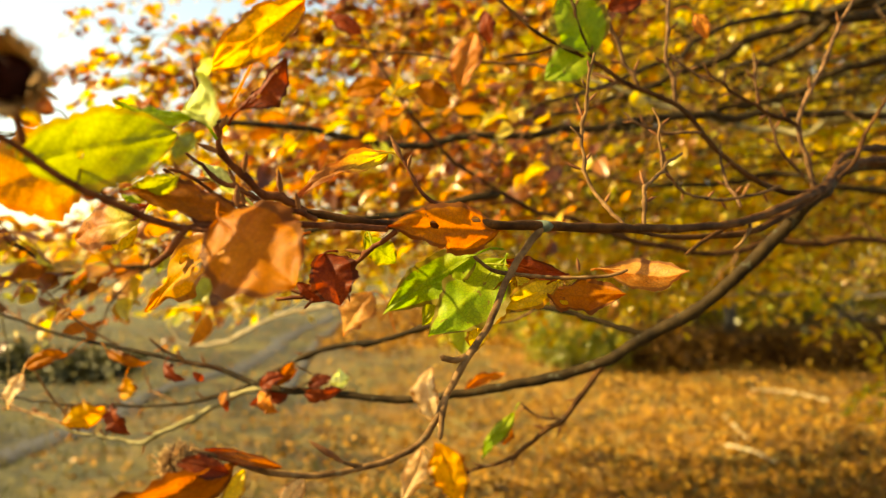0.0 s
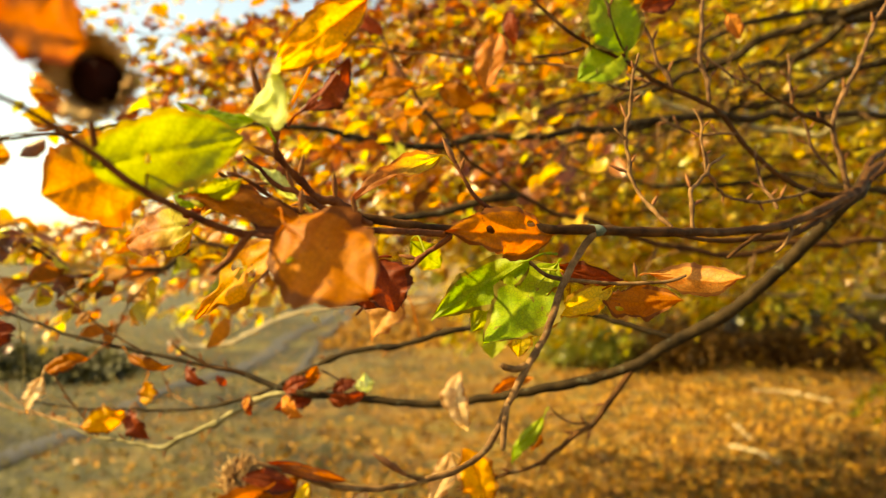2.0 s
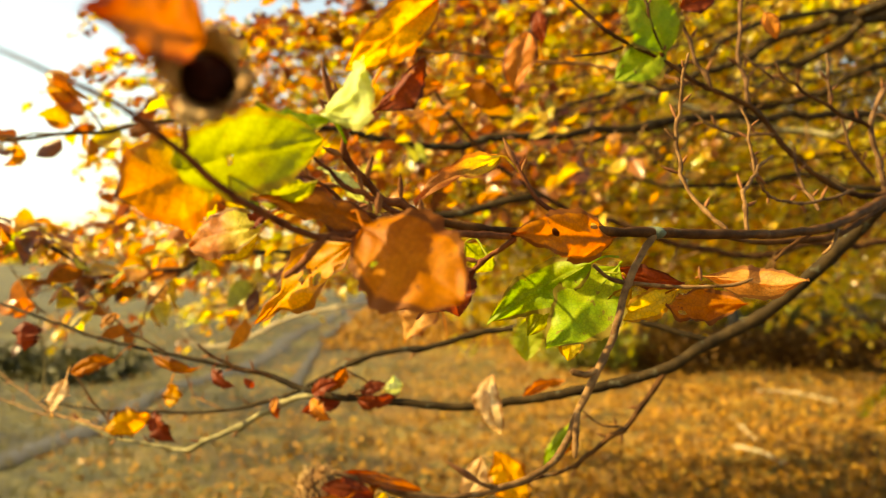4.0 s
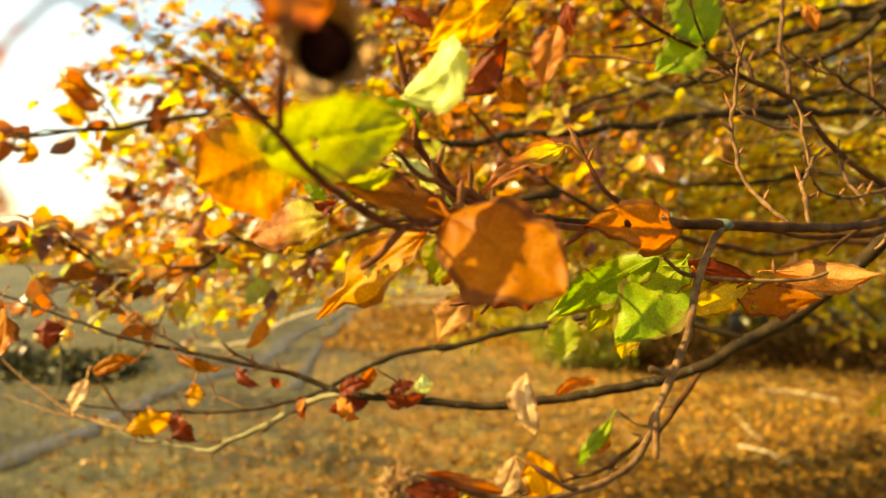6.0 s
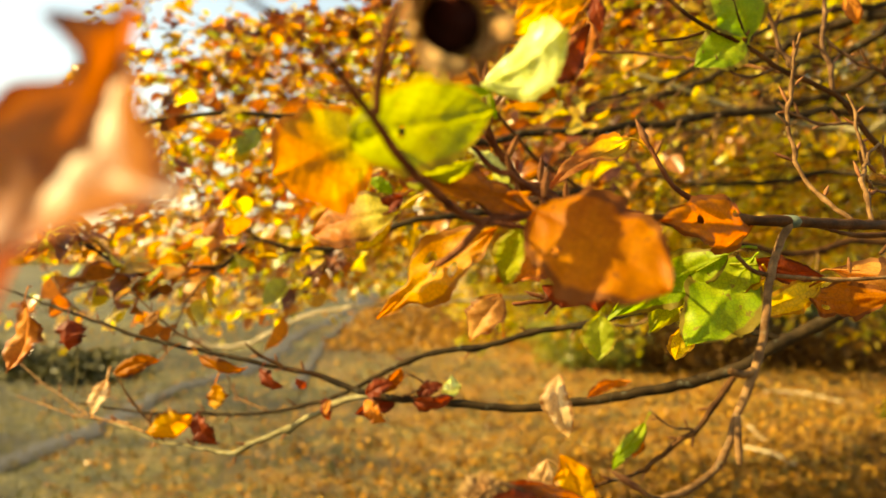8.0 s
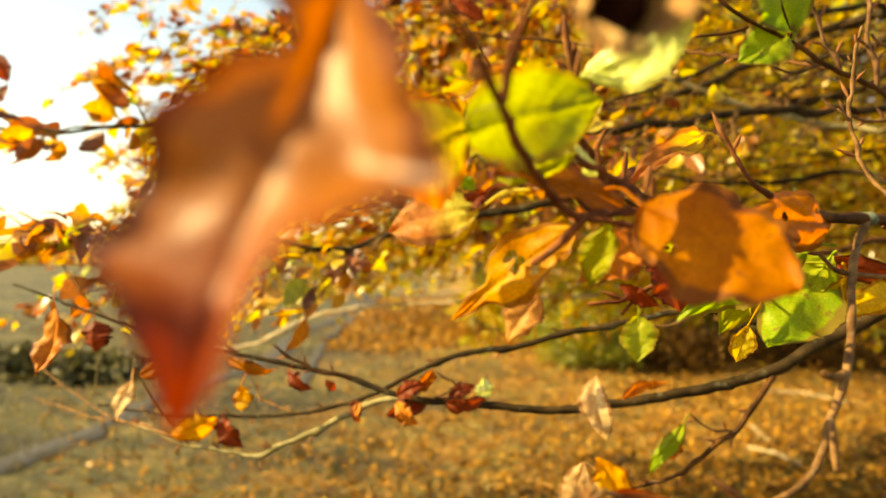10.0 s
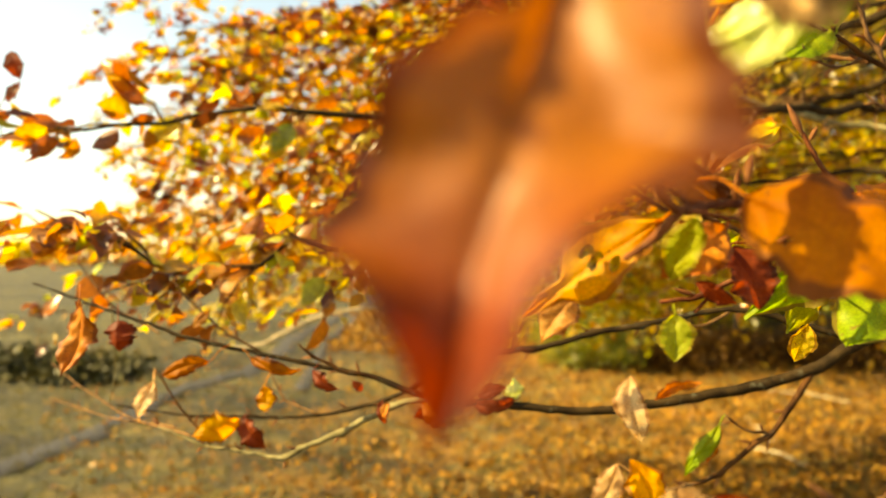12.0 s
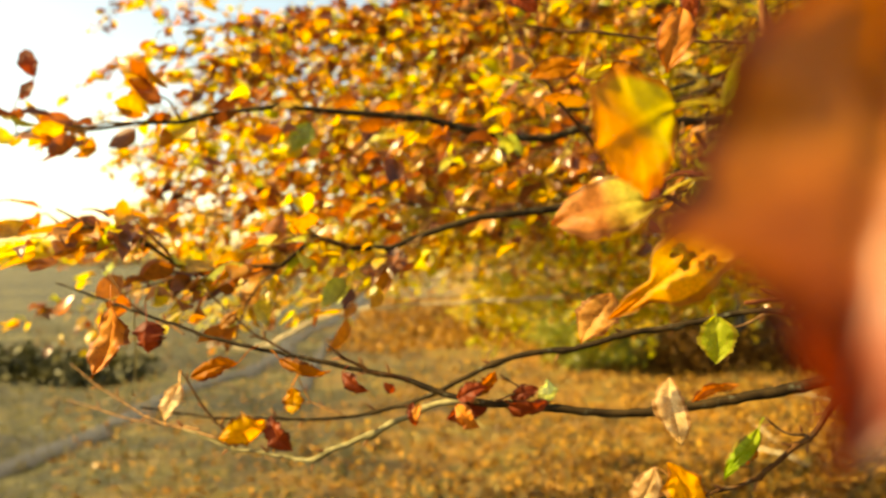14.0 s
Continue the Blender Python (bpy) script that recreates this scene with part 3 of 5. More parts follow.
rut("road", [(-4.5, 2.8), (-3.63, 5.45), (-3.33, 6.8), (-3.22, 8.3), (-2.97, 10.3), (-2.9, 13.8), (-2.74, 17.2), (-2.9, 26.0)], 0.17, "worn grey wheel rut of a field track")
rut("road", [(-1.9, 8.4), (-2.1, 10.6), (-2.3, 13.0), (-2.3, 17.0), (-2.5, 25.0)], 0.10, "narrow worn rut of a field track")

# ---- the beech tree whose low branches hang before the camera ----
beech = tagged(new("beech_tree"), "old beech with low branches in orange and green autumn leaf", "tree")
beech.location = (3.3, 2.7, 0.0)
stem("trunk", beech, [(3.3, 2.7, -0.15, 0.34), (3.28, 2.7, 0.25, 0.25), (3.22, 2.68, 1.2, 0.21), (3.25, 2.75, 2.4, 0.19), (3.2, 2.85, 4.2, 0.15), (3.25, 2.9, 6.2, 0.10)], TRUNK, 0.12, 18, 2, wobble=0.006)

# the main bough: it leaves the trunk, comes towards the camera and thins out to the left
bough = stem("bough", beech, [(3.2, 2.68, 1.9, 0.032), (2.1, 1.9, 1.86, 0.024), (1.25, 1.25, 1.83, 0.018), (0.6111, 0.9500, 1.8216, 0.0072), (0.4262, 0.7800, 1.7659, 0.0052), (0.2957, 0.6600, 1.7287, 0.0040), (0.2245, 0.6000, 1.7192, 0.0035), (0.1505, 0.5300, 1.7157, 0.0034), (0.0689, 0.4770, 1.7157, 0.0034), (0.0170, 0.4500, 1.7162, 0.0031), (-0.0367, 0.4300, 1.7152, 0.0029), (-0.0827, 0.4150, 1.7221, 0.0026)], BARK, 0.008, 12, 4, wobble=0.0003)
stem("twig", bough, [(-0.0827, 0.4150, 1.7221, 0.0026), (-0.1096, 0.4000, 1.7364, 0.0022), (-0.1229, 0.3850, 1.7540, 0.0018), (-0.1258, 0.3750, 1.7726, 0.0015), (-0.1281, 0.3700, 1.7853, 0.0012)], SHOOT, 0.004, 10, 83, wobble=0.0003, buds=6)
# second shoot of the main bough: it carries the near leaves
stem("twig", bough, [(-0.0341, 0.4150, 1.7121, 0.0019), (-0.0694, 0.3850, 1.7125, 0.0019), (-0.1073, 0.3600, 1.7123, 0.0019), (-0.1304, 0.3450, 1.7097, 0.0019), (-0.1438, 0.3250, 1.7160, 0.0018), (-0.1581, 0.2950, 1.7279, 0.0017), (-0.1681, 0.2720, 1.7411, 0.0015), (-0.1783, 0.2470, 1.7523, 0.0011), (-0.1892, 0.2260, 1.7576, 0.0008), (-0.1976, 0.2140, 1.7610, 0.0006), (-0.2072, 0.2000, 1.7652, 0.0004)], SHOOT, 0.006, 10, 5, wobble=0.0003, buds=2)
stem("twig", bough, [(-0.1292, 0.3450, 1.7097, 0.0020), (-0.1408, 0.3500, 1.6971, 0.0016), (-0.1486, 0.3520, 1.6919, 0.0015)], SHOOT, 0.004, 8, 6)
stem("twig", bough, [(-0.1679, 0.2750, 1.7430, 0.0016), (-0.1663, 0.2680, 1.7539, 0.0014), (-0.1614, 0.2550, 1.7667, 0.0013), (-0.1517, 0.2400, 1.7768, 0.0012)], SHOOT, 0.004, 8, 7)
stem("twig", bough, [(-0.0763, 0.4130, 1.7180, 0.0018), (-0.0933, 0.3880, 1.7234, 0.0016), (-0.1062, 0.3840, 1.7292, 0.0015), (-0.1193, 0.3780, 1.7358, 0.0014), (-0.1302, 0.3740, 1.7457, 0.0012), (-0.1380, 0.3700, 1.7514, 0.0008)], SHOOT, 0.004, 8, 8, wobble=0.0003, buds=4)
stem("twig", bough, [(-0.0296, 0.4300, 1.7109, 0.0018), (-0.0514, 0.4350, 1.6932, 0.0016), (-0.0700, 0.4400, 1.6787, 0.0015), (-0.0863, 0.4400, 1.6697, 0.0014), (-0.1061, 0.4400, 1.6679, 0.0012)], SHOOT, 0.004, 8, 9, wobble=0.0003, buds=3)
stem("twig", bough, [(-0.0773, 0.4400, 1.6744, 0.0012), (-0.0881, 0.4400, 1.6625, 0.0009)], SHOOT, 0.004, 7, 10)
stem("twig", bough, [(-0.1260, 0.4000, 1.7217, 0.0013), (-0.1421, 0.3900, 1.7339, 0.0012), (-0.1540, 0.3800, 1.7440, 0.0010)], SHOOT, 0.004, 7, 11)
stem("twig", bough, [(-0.1255, 0.3460, 1.7100, 0.0013), (-0.1120, 0.3480, 1.7085, 0.0011), (-0.0960, 0.3600, 1.7040, 0.0009), (-0.0900, 0.3660, 1.7010, 0.0007)], SHOOT, 0.004, 7, 80, buds=2)
stem("twig", bough, [(-0.1000, 0.3900, 1.7170, 0.0014), (-0.1180, 0.3800, 1.7260, 0.0012), (-0.1330, 0.3700, 1.7370, 0.0010), (-0.1440, 0.3620, 1.7420, 0.0008)], SHOOT, 0.004, 7, 81, buds=3)
stem("twig", bough, [(-0.1240, 0.3480, 1.7120, 0.0010), (-0.1360, 0.3560, 1.7230, 0.0008), (-0.1500, 0.3640, 1.7260, 0.0006)], SHOOT, 0.004, 7, 82, buds=1)
bud(bough, (-0.1032, 0.3450, 1.7215), (-0.1020, 0.3420, 1.7330), 0.0019)
# upright shoot with a long bud
stem("twig", bough, [(0.0004, 0.4500, 1.7262, 0.0018), (-0.0126, 0.4500, 1.7354, 0.0015), (-0.0218, 0.4500, 1.7502, 0.0013), (-0.0266, 0.4500, 1.7594, 0.0011)], SHOOT, 0.004, 8, 12)
bud(bough, (-0.0262, 0.4500, 1.7576), (-0.0347, 0.4500, 1.7749), 0.0021)
bud(bough, (-0.0229, 0.4500, 1.7532), (-0.0204, 0.4450, 1.7617), 0.0014)
bud(bough, (-0.1257, 0.3720, 1.7797), (-0.1281, 0.3700, 1.7914), 0.0015)
bud(bough, (-0.1291, 0.3700, 1.7783), (-0.1338, 0.3650, 1.8025), 0.0019)
bud(bough, (-0.1272, 0.3700, 1.7742), (-0.1258, 0.3650, 1.7865), 0.0012)
# hanging twig from the fork
stem("twig", bough, [(0.0689, 0.4770, 1.7153, 0.0024), (0.0557, 0.4650, 1.7004, 0.0023), (0.0405, 0.4450, 1.6785, 0.0023), (0.0282, 0.4250, 1.6533, 0.0022), (0.0136, 0.4050, 1.6349, 0.0021), (0.0020, 0.3980, 1.6154, 0.0020), (-0.0061, 0.3920, 1.5990, 0.0019), (-0.0187, 0.3860, 1.5869, 0.0018), (-0.0413, 0.3760, 1.5812, 0.0017), (-0.0671, 0.3650, 1.5799, 0.0016), (-0.0909, 0.3530, 1.5859, 0.0015), (-0.1084, 0.3440, 1.5953, 0.0014), (-0.1231, 0.3380, 1.6018, 0.0012)], TWIG, 0.006, 10, 13, wobble=0.0002)
stem("twig", bough, [(0.0020, 0.3980, 1.6154, 0.0019), (-0.0003, 0.3915, 1.6060, 0.0018), (-0.0010, 0.3890, 1.6000, 0.0016), (-0.0015, 0.3870, 1.5940, 0.0016)], TWIG, 0.004, 8, 14)
stem("twig", bough, [(0.0132, 0.4050, 1.6367, 0.0022), (0.0070, 0.4020, 1.6348, 0.0019), (-0.0005, 0.4000, 1.6370, 0.0019)], TWIG, 0.003, 8, 15)
stem("twig", bough, [(0.0467, 0.4520, 1.6829, 0.0016), (0.0314, 0.4450, 1.6865, 0.0013), (0.0202, 0.4400, 1.6949, 0.0012)], TWIG, 0.004, 7, 16)
stem("twig", bough, [(0.0449, 0.4520, 1.6837, 0.0015), (0.0650, 0.4500, 1.6819, 0.0013), (0.0831, 0.4480, 1.6813, 0.0012), (0.1083, 0.4460, 1.6828, 0.0011), (0.1190, 0.4450, 1.6865, 0.0010)], TWIG, 0.004, 7, 17)
stem("twig", bough, [(-0.0399, 0.3770, 1.5809, 0.0015), (-0.0471, 0.3730, 1.5825, 0.0012), (-0.0541, 0.3660, 1.5871, 0.0009)], TWIG, 0.004, 7, 18)
bud(bough, (-0.0534, 0.3660, 1.5868), (-0.0712, 0.3630, 1.5993), 0.0019)
bud(bough, (0.0884, 0.4470, 1.6857), (0.0867, 0.4460, 1.6949), 0.0014)
# bare twigs standing on the main bough
stem("twig", bough, [(0.1383, 0.5300, 1.7200, 0.0017), (0.1245, 0.5500, 1.7388, 0.0015), (0.1153, 0.5600, 1.7648, 0.0015), (0.1150, 0.5700, 1.7893, 0.0015), (0.1189, 0.5750, 1.8137, 0.0014), (0.1208, 0.5750, 1.8373, 0.0013), (0.1264, 0.5750, 1.8632, 0.0011)], TWIG, 0.006, 8, 19, wobble=0.0004, buds=6)
stem("twig", bough, [(0.1150, 0.5700, 1.7917, 0.0011), (0.1057, 0.5700, 1.8010, 0.0009)], TWIG, 0.004, 6, 20)
stem("twig", bough, [(0.1184, 0.5750, 1.8373, 0.0010), (0.1161, 0.5750, 1.8411, 0.0009)], TWIG, 0.004, 6, 21)
stem("twig", bough, [(0.1563, 0.5350, 1.7171, 0.0018), (0.1597, 0.5500, 1.7411, 0.0016), (0.1712, 0.5700, 1.7542, 0.0016), (0.1925, 0.6000, 1.7704, 0.0015), (0.2152, 0.6200, 1.7860, 0.0012)], TWIG, 0.005, 8, 22, wobble=0.0004, buds=4)
stem("twig", bough, [(0.1910, 0.6000, 1.7694, 0.0013), (0.1922, 0.6100, 1.7906, 0.0012), (0.1938, 0.6200, 1.8150, 0.0011), (0.1887, 0.6200, 1.8267, 0.0010)], TWIG, 0.005, 7, 23, buds=3)
stem("twig", bough, [(0.1922, 0.6100, 1.7781, 0.0012), (0.2184, 0.6400, 1.7583, 0.0013), (0.2507, 0.6700, 1.7500, 0.0014), (0.3107, 0.7200, 1.7538, 0.0016), (0.3765, 0.7700, 1.7701, 0.0018)], TWIG, 0.006, 7, 24, wobble=0.0004, buds=5)
stem("twig", bough, [(0.2929, 0.6600, 1.7303, 0.0018), (0.2896, 0.6500, 1.7192, 0.0016), (0.2772, 0.6400, 1.7058, 0.0014), (0.2709, 0.6400, 1.7005, 0.0012)], TWIG, 0.004, 7, 25)
# fork of the bough that runs beneath it
stem("twig", bough, [(0.4257, 0.7850, 1.7618, 0.0050), (0.3679, 0.7400, 1.7370, 0.0040), (0.3136, 0.7000, 1.7178, 0.0034), (0.2656, 0.6800, 1.7128, 0.0030), (0.2198, 0.6600, 1.7114, 0.0022), (0.1709, 0.6200, 1.7158, 0.0016)], BARK, 0.008, 8, 26)
stem("twig", bough, [(0.2740, 0.6600, 1.7222, 0.0024), (0.2394, 0.6400, 1.7058, 0.0020), (0.2228, 0.6300, 1.6953, 0.0016)], BARK, 0.006, 8, 27)

stem("lichen", bough, [(0.0637, 0.4795, 1.7161, 0.0037), (0.0663, 0.4780, 1.7161, 0.0040), (0.0705, 0.4772, 1.7157, 0.0041), (0.0737, 0.4775, 1.7157, 0.0037)], LICHEN, 0.0015, 12, 28, "grey-green lichen crust")

# upper bough with bare side twigs
upper = stem("bough", beech, [(2.1, 1.9, 1.86, 0.016), (1.3, 1.35, 1.83, 0.012), (0.6432, 1.0000, 1.8469, 0.0049), (0.4371, 0.8000, 1.7696, 0.0038), (0.3686, 0.7800, 1.7710, 0.0033), (0.3102, 0.7700, 1.8068, 0.0030), (0.2831, 0.7650, 1.8356, 0.0029), (0.2594, 0.7600, 1.8584, 0.0028), (0.2006, 0.7500, 1.8803, 0.0026), (0.1626, 0.7450, 1.9023, 0.0024), (0.1069, 0.7400, 1.9283, 0.0021), (0.0735, 0.7400, 1.9556, 0.0019), (0.0401, 0.7400, 1.9860, 0.0016)], BARK, 0.01, 10, 30, wobble=0.0004)
stem("twig", upper, [(0.2563, 0.7600, 1.8609, 0.0026), (0.2532, 0.7600, 1.8877, 0.0024), (0.2469, 0.7600, 1.9251, 0.0022), (0.2519, 0.7600, 1.9874, 0.0018)], GREYTWIG, 0.008, 8, 31, wobble=0.0004, buds=4)
stem("twig", upper, [(0.2500, 0.7600, 1.9157, 0.0014), (0.2719, 0.7600, 1.8970, 0.0013), (0.2968, 0.7600, 1.8846, 0.0011)], GREYTWIG, 0.006, 7, 32, buds=3)
stem("twig", upper, [(0.2129, 0.7500, 1.8760, 0.0022), (0.1944, 0.7500, 1.9098, 0.0019), (0.1809, 0.7450, 1.9451, 0.0016), (0.1760, 0.7450, 1.9573, 0.0012)], GREYTWIG, 0.007, 8, 33, wobble=0.0004, buds=5)
stem("twig", upper, [(0.1595, 0.7450, 1.9035, 0.0018), (0.1483, 0.7350, 1.9298, 0.0016), (0.1384, 0.7300, 1.9551, 0.0014), (0.1294, 0.7300, 1.9761, 0.0012)], BARK, 0.007, 8, 34, buds=3)
stem("twig", upper, [(0.1163, 0.7420, 1.9167, 0.0017), (0.0947, 0.7400, 1.9101, 0.0016), (0.0644, 0.7400, 1.9070, 0.0014)], BARK, 0.006, 8, 35)
stem("twig", upper, [(0.1944, 0.7500, 1.8821, 0.0016), (0.1698, 0.7500, 1.8748, 0.0014), (0.1442, 0.7450, 1.8779, 0.0012), (0.1259, 0.7450, 1.8870, 0.0009)], GREYTWIG, 0.006, 7, 36, buds=3)
stem("twig", upper, [(0.4306, 0.8000, 1.7696, 0.0035), (0.4240, 0.8000, 1.7925, 0.0030), (0.4070, 0.7900, 1.8419, 0.0029), (0.4252, 0.7900, 1.8886, 0.0024), (0.4479, 0.7900, 1.9405, 0.0021), (0.4706, 0.7900, 1.9858, 0.0018)], GREYTWIG, 0.008, 9, 37, wobble=0.0004, buds=4)
stem("twig", upper, [(0.4057, 0.7900, 1.8419, 0.0024), (0.3686, 0.7800, 1.8542, 0.0019), (0.3345, 0.7750, 1.8723, 0.0016), (0.3070, 0.7700, 1.8870, 0.0014), (0.2912, 0.7700, 1.9078, 0.0011)], BARK, 0.007, 8, 38, wobble=0.0004, buds=6)
stem("twig", upper, [(0.3549, 0.7780, 1.8653, 0.0016), (0.3516, 0.7750, 1.8914, 0.0014), (0.3491, 0.7750, 1.9200, 0.0010)], GREYTWIG, 0.006, 7, 39, buds=3)
stem("twig", upper, [(0.3527, 0.7760, 1.8853, 0.0010), (0.3421, 0.7750, 1.9009, 0.0009)], GREYTWIG, 0.006, 6, 40)
stem("twig", upper, [(0.4174, 0.8000, 1.7860, 0.0020), (0.3928, 0.7900, 1.8044, 0.0018), (0.3742, 0.7850, 1.8391, 0.0015), (0.3673, 0.7800, 1.8574, 0.0012)], GREYTWIG, 0.006, 7, 41, buds=3)
stem("twig", upper, [(0.2862, 0.7650, 1.8293, 0.0018), (0.2548, 0.7650, 1.8293, 0.0016), (0.2220, 0.7600, 1.8347, 0.0014), (0.2002, 0.7600, 1.8503, 0.0010)], GREYTWIG, 0.006, 7, 42, buds=4)
stem("twig", upper, [(0.3107, 0.7200, 1.7449, 0.0018), (0.3072, 0.7400, 1.7674, 0.0016), (0.3021, 0.7500, 1.7929, 0.0014), (0.3021, 0.7500, 1.8145, 0.0010)], GREYTWIG, 0.006, 7, 43, buds=3)
stem("twig", upper, [(0.4548, 0.8200, 1.7713, 0.0032), (0.5003, 0.8400, 1.8041, 0.0027), (0.5202, 0.8500, 1.8402, 0.0024), (0.5475, 0.8600, 1.8771, 0.0022), (0.5891, 0.8800, 1.9318, 0.0019)], BARK, 0.01, 8, 44)

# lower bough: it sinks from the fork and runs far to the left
lower = stem("bough", beech, [(1.3, 1.35, 1.83, 0.017), (0.6239, 0.9700, 1.8202, 0.0092), (0.4371, 0.8000, 1.7630, 0.0080), (0.4027, 0.8100, 1.7239, 0.0077), (0.3514, 0.8300, 1.6653, 0.0076), (0.3092, 0.8450, 1.6244, 0.0074), (0.2540, 0.8530, 1.5929, 0.0076), (0.1947, 0.8600, 1.5561, 0.0069), (0.1113, 0.8700, 1.5323, 0.0062), (0.0260, 0.8800, 1.5159, 0.0057), (-0.0467, 0.8900, 1.5050, 0.0053), (-0.1432, 0.9000, 1.5110, 0.0047), (-0.2270, 0.9100, 1.5163, 0.0042), (-0.2930, 0.9300, 1.5344, 0.0037), (-0.3501, 0.9400, 1.5465, 0.0032), (-0.4474, 0.9500, 1.5644, 0.0027), (-0.5387, 0.9600, 1.5826, 0.0024), (-0.6239, 0.9700, 1.6085, 0.0020), (-0.7586, 0.9900, 1.6521, 0.0013)], MOSSY_SHADE, 0.012, 12, 50, wobble=0.0006)
stem("twig", lower, [(-0.2270, 0.9100, 1.5163, 0.0036), (-0.2597, 0.9200, 1.5098, 0.0039), (-0.3383, 0.9500, 1.4709, 0.0039), (-0.4091, 0.9700, 1.4342, 0.0036), (-0.4454, 0.9800, 1.4258, 0.0030), (-0.5284, 1.0000, 1.4342, 0.0020), (-0.6059, 1.0200, 1.4540, 0.0014)], PALE, 0.01, 9, 51, wobble=0.0006, buds=6)
stem("twig", lower, [(0.2540, 0.8530, 1.5929, 0.0042), (0.1899, 0.8700, 1.6079, 0.0038), (0.1212, 0.8900, 1.6226, 0.0036), (0.0498, 0.9200, 1.6102, 0.0038), (-0.0185, 0.9400, 1.5928, 0.0040), (-0.0811, 0.9500, 1.5761, 0.0040), (-0.1449, 0.9600, 1.5653, 0.0038), (-0.2021, 0.9700, 1.5416, 0.0036), (-0.2766, 0.9800, 1.5078, 0.0032), (-0.3561, 1.0000, 1.4777, 0.0026), (-0.4552, 1.0200, 1.4682, 0.0022), (-0.5666, 1.0400, 1.4662, 0.0018), (-0.6818, 1.0600, 1.4748, 0.0014)], MOSSY_SHADE, 0.012, 9, 52, wobble=0.0006, buds=10)
stem("twig", lower, [(0.2004, 0.8600, 1.5561, 0.0040), (0.1785, 0.8500, 1.5264, 0.0036), (0.1497, 0.8450, 1.4941, 0.0032), (0.1006, 0.8400, 1.4595, 0.0028), (0.0662, 0.8400, 1.4374, 0.0024), (0.0386, 0.8400, 1.4305, 0.0020), (-0.0165, 0.8400, 1.4126, 0.0016)], BARK, 0.008, 9, 53, wobble=0.0005, buds=6)
stem("twig", lower, [(0.1428, 0.8450, 1.4913, 0.0016), (0.1178, 0.8400, 1.4953, 0.0014), (0.0923, 0.8400, 1.5146, 0.0010)], TWIG, 0.006, 7, 54, buds=2)
stem("twig", lower, [(-0.2930, 0.9300, 1.5344, 0.0024), (-0.3464, 0.9300, 1.5482, 0.0020), (-0.3769, 0.9300, 1.5649, 0.0018), (-0.3960, 0.9300, 1.5787, 0.0014)], BARK, 0.008, 8, 55, buds=4)
stem("twig", lower, [(-0.4474, 0.9500, 1.5667, 0.0016), (-0.4864, 0.9500, 1.5878, 0.0014), (-0.5253, 0.9500, 1.6189, 0.0012), (-0.5565, 0.9500, 1.6540, 0.0009)], TWIG, 0.008, 7, 56, buds=4)
stem("twig", lower, [(-0.5284, 1.0000, 1.4342, 0.0016), (-0.5694, 1.0000, 1.4875, 0.0015), (-0.6022, 1.0000, 1.5367, 0.0012)], TWIG, 0.008, 7, 57, buds=3)
stem("twig", lower, [(0.1212, 0.8900, 1.6226, 0.0020), (0.0842, 0.8850, 1.6063, 0.0016), (0.0477, 0.8800, 1.6105, 0.0012)], TWIG, 0.008, 7, 58)

stem("twig", lower, [(-0.5965, 1.0000, 1.5842, 0.0016), (-0.7087, 1.1000, 1.6160, 0.0014), (-0.7828, 1.1500, 1.6762, 0.0011)], TWIG, 0.01, 7, 61, buds=3)
stem("twig", lower, [(-0.5529, 1.0000, 1.4474, 0.0020), (-0.6631, 1.0800, 1.4497, 0.0017), (-0.7646, 1.1500, 1.4743, 0.0015), (-0.8515, 1.2000, 1.5121, 0.0012)], TWIG, 0.01, 7, 62, buds=4)
stem("twig", lower, [(-0.7070, 1.1000, 1.6089, 0.0012), (-0.7261, 1.1500, 1.5201, 0.0012), (-0.7494, 1.1800, 1.4540, 0.0009)], PALE, 0.01, 7, 63, buds=2)
stem("twig", lower, [(-0.3860, 1.0000, 1.4767, 0.0014), (-0.4358, 1.0300, 1.4902, 0.0012), (-0.4616, 1.0500, 1.5278, 0.0010)], TWIG, 0.01, 7, 64, buds=3)
stem("twig", lower, [(-0.5824, 1.0200, 1.4536, 0.0017), (-0.7371, 1.1500, 1.4375, 0.0015), (-0.8835, 1.2500, 1.4440, 0.0012)], TWIG, 0.01, 7, 65, buds=3)
stem("twig", lower, [(-0.1963, 0.9000, 1.5176, 0.0014), (-0.1678, 0.9000, 1.5318, 0.0012), (-0.1917, 0.8900, 1.5515, 0.0009)], TWIG, 0.008, 7, 66, buds=2)
# leaves of the main bough
leaf(bough, (-0.1085, 0.3330, 1.7150), (-0.0640, 0.2990, 1.6840), ORANGE, 0.76, 0, 0.06, 0.03, 0.12, 6, 0.05, (-0.1178, 0.3600, 1.7233), 1, 1, "orange-brown beech leaf with a small dark hole", 0.0, 0.54, 0.0, across=(0.031, 0.010, 0.026), rough=0.7)
leaf(bough, (0.0365, 0.4600, 1.7120), (-0.0334, 0.4100, 1.7132), ORANGE, 0.38, 0, 0.30, 0.06, 0.2, 30, 0.10, (0.0473, 0.4700, 1.7138), 2, 2, "orange beech leaf with an insect hole", across=(-0.2, -0.35, -0.9))
leaf(bough, (-0.1760, 0.3420, 1.7470), (-0.2112, 0.3140, 1.7270), AMBERLIME, 0.92, 0, 0.08, -0.06, 0.15, 6, 0.04, (-0.1589, 0.3000, 1.7295), 0, 3, "amber beech leaf with a yellow base", 0.0, 0.62, across=(0.4, 0.1, -0.9), rough=0.8)
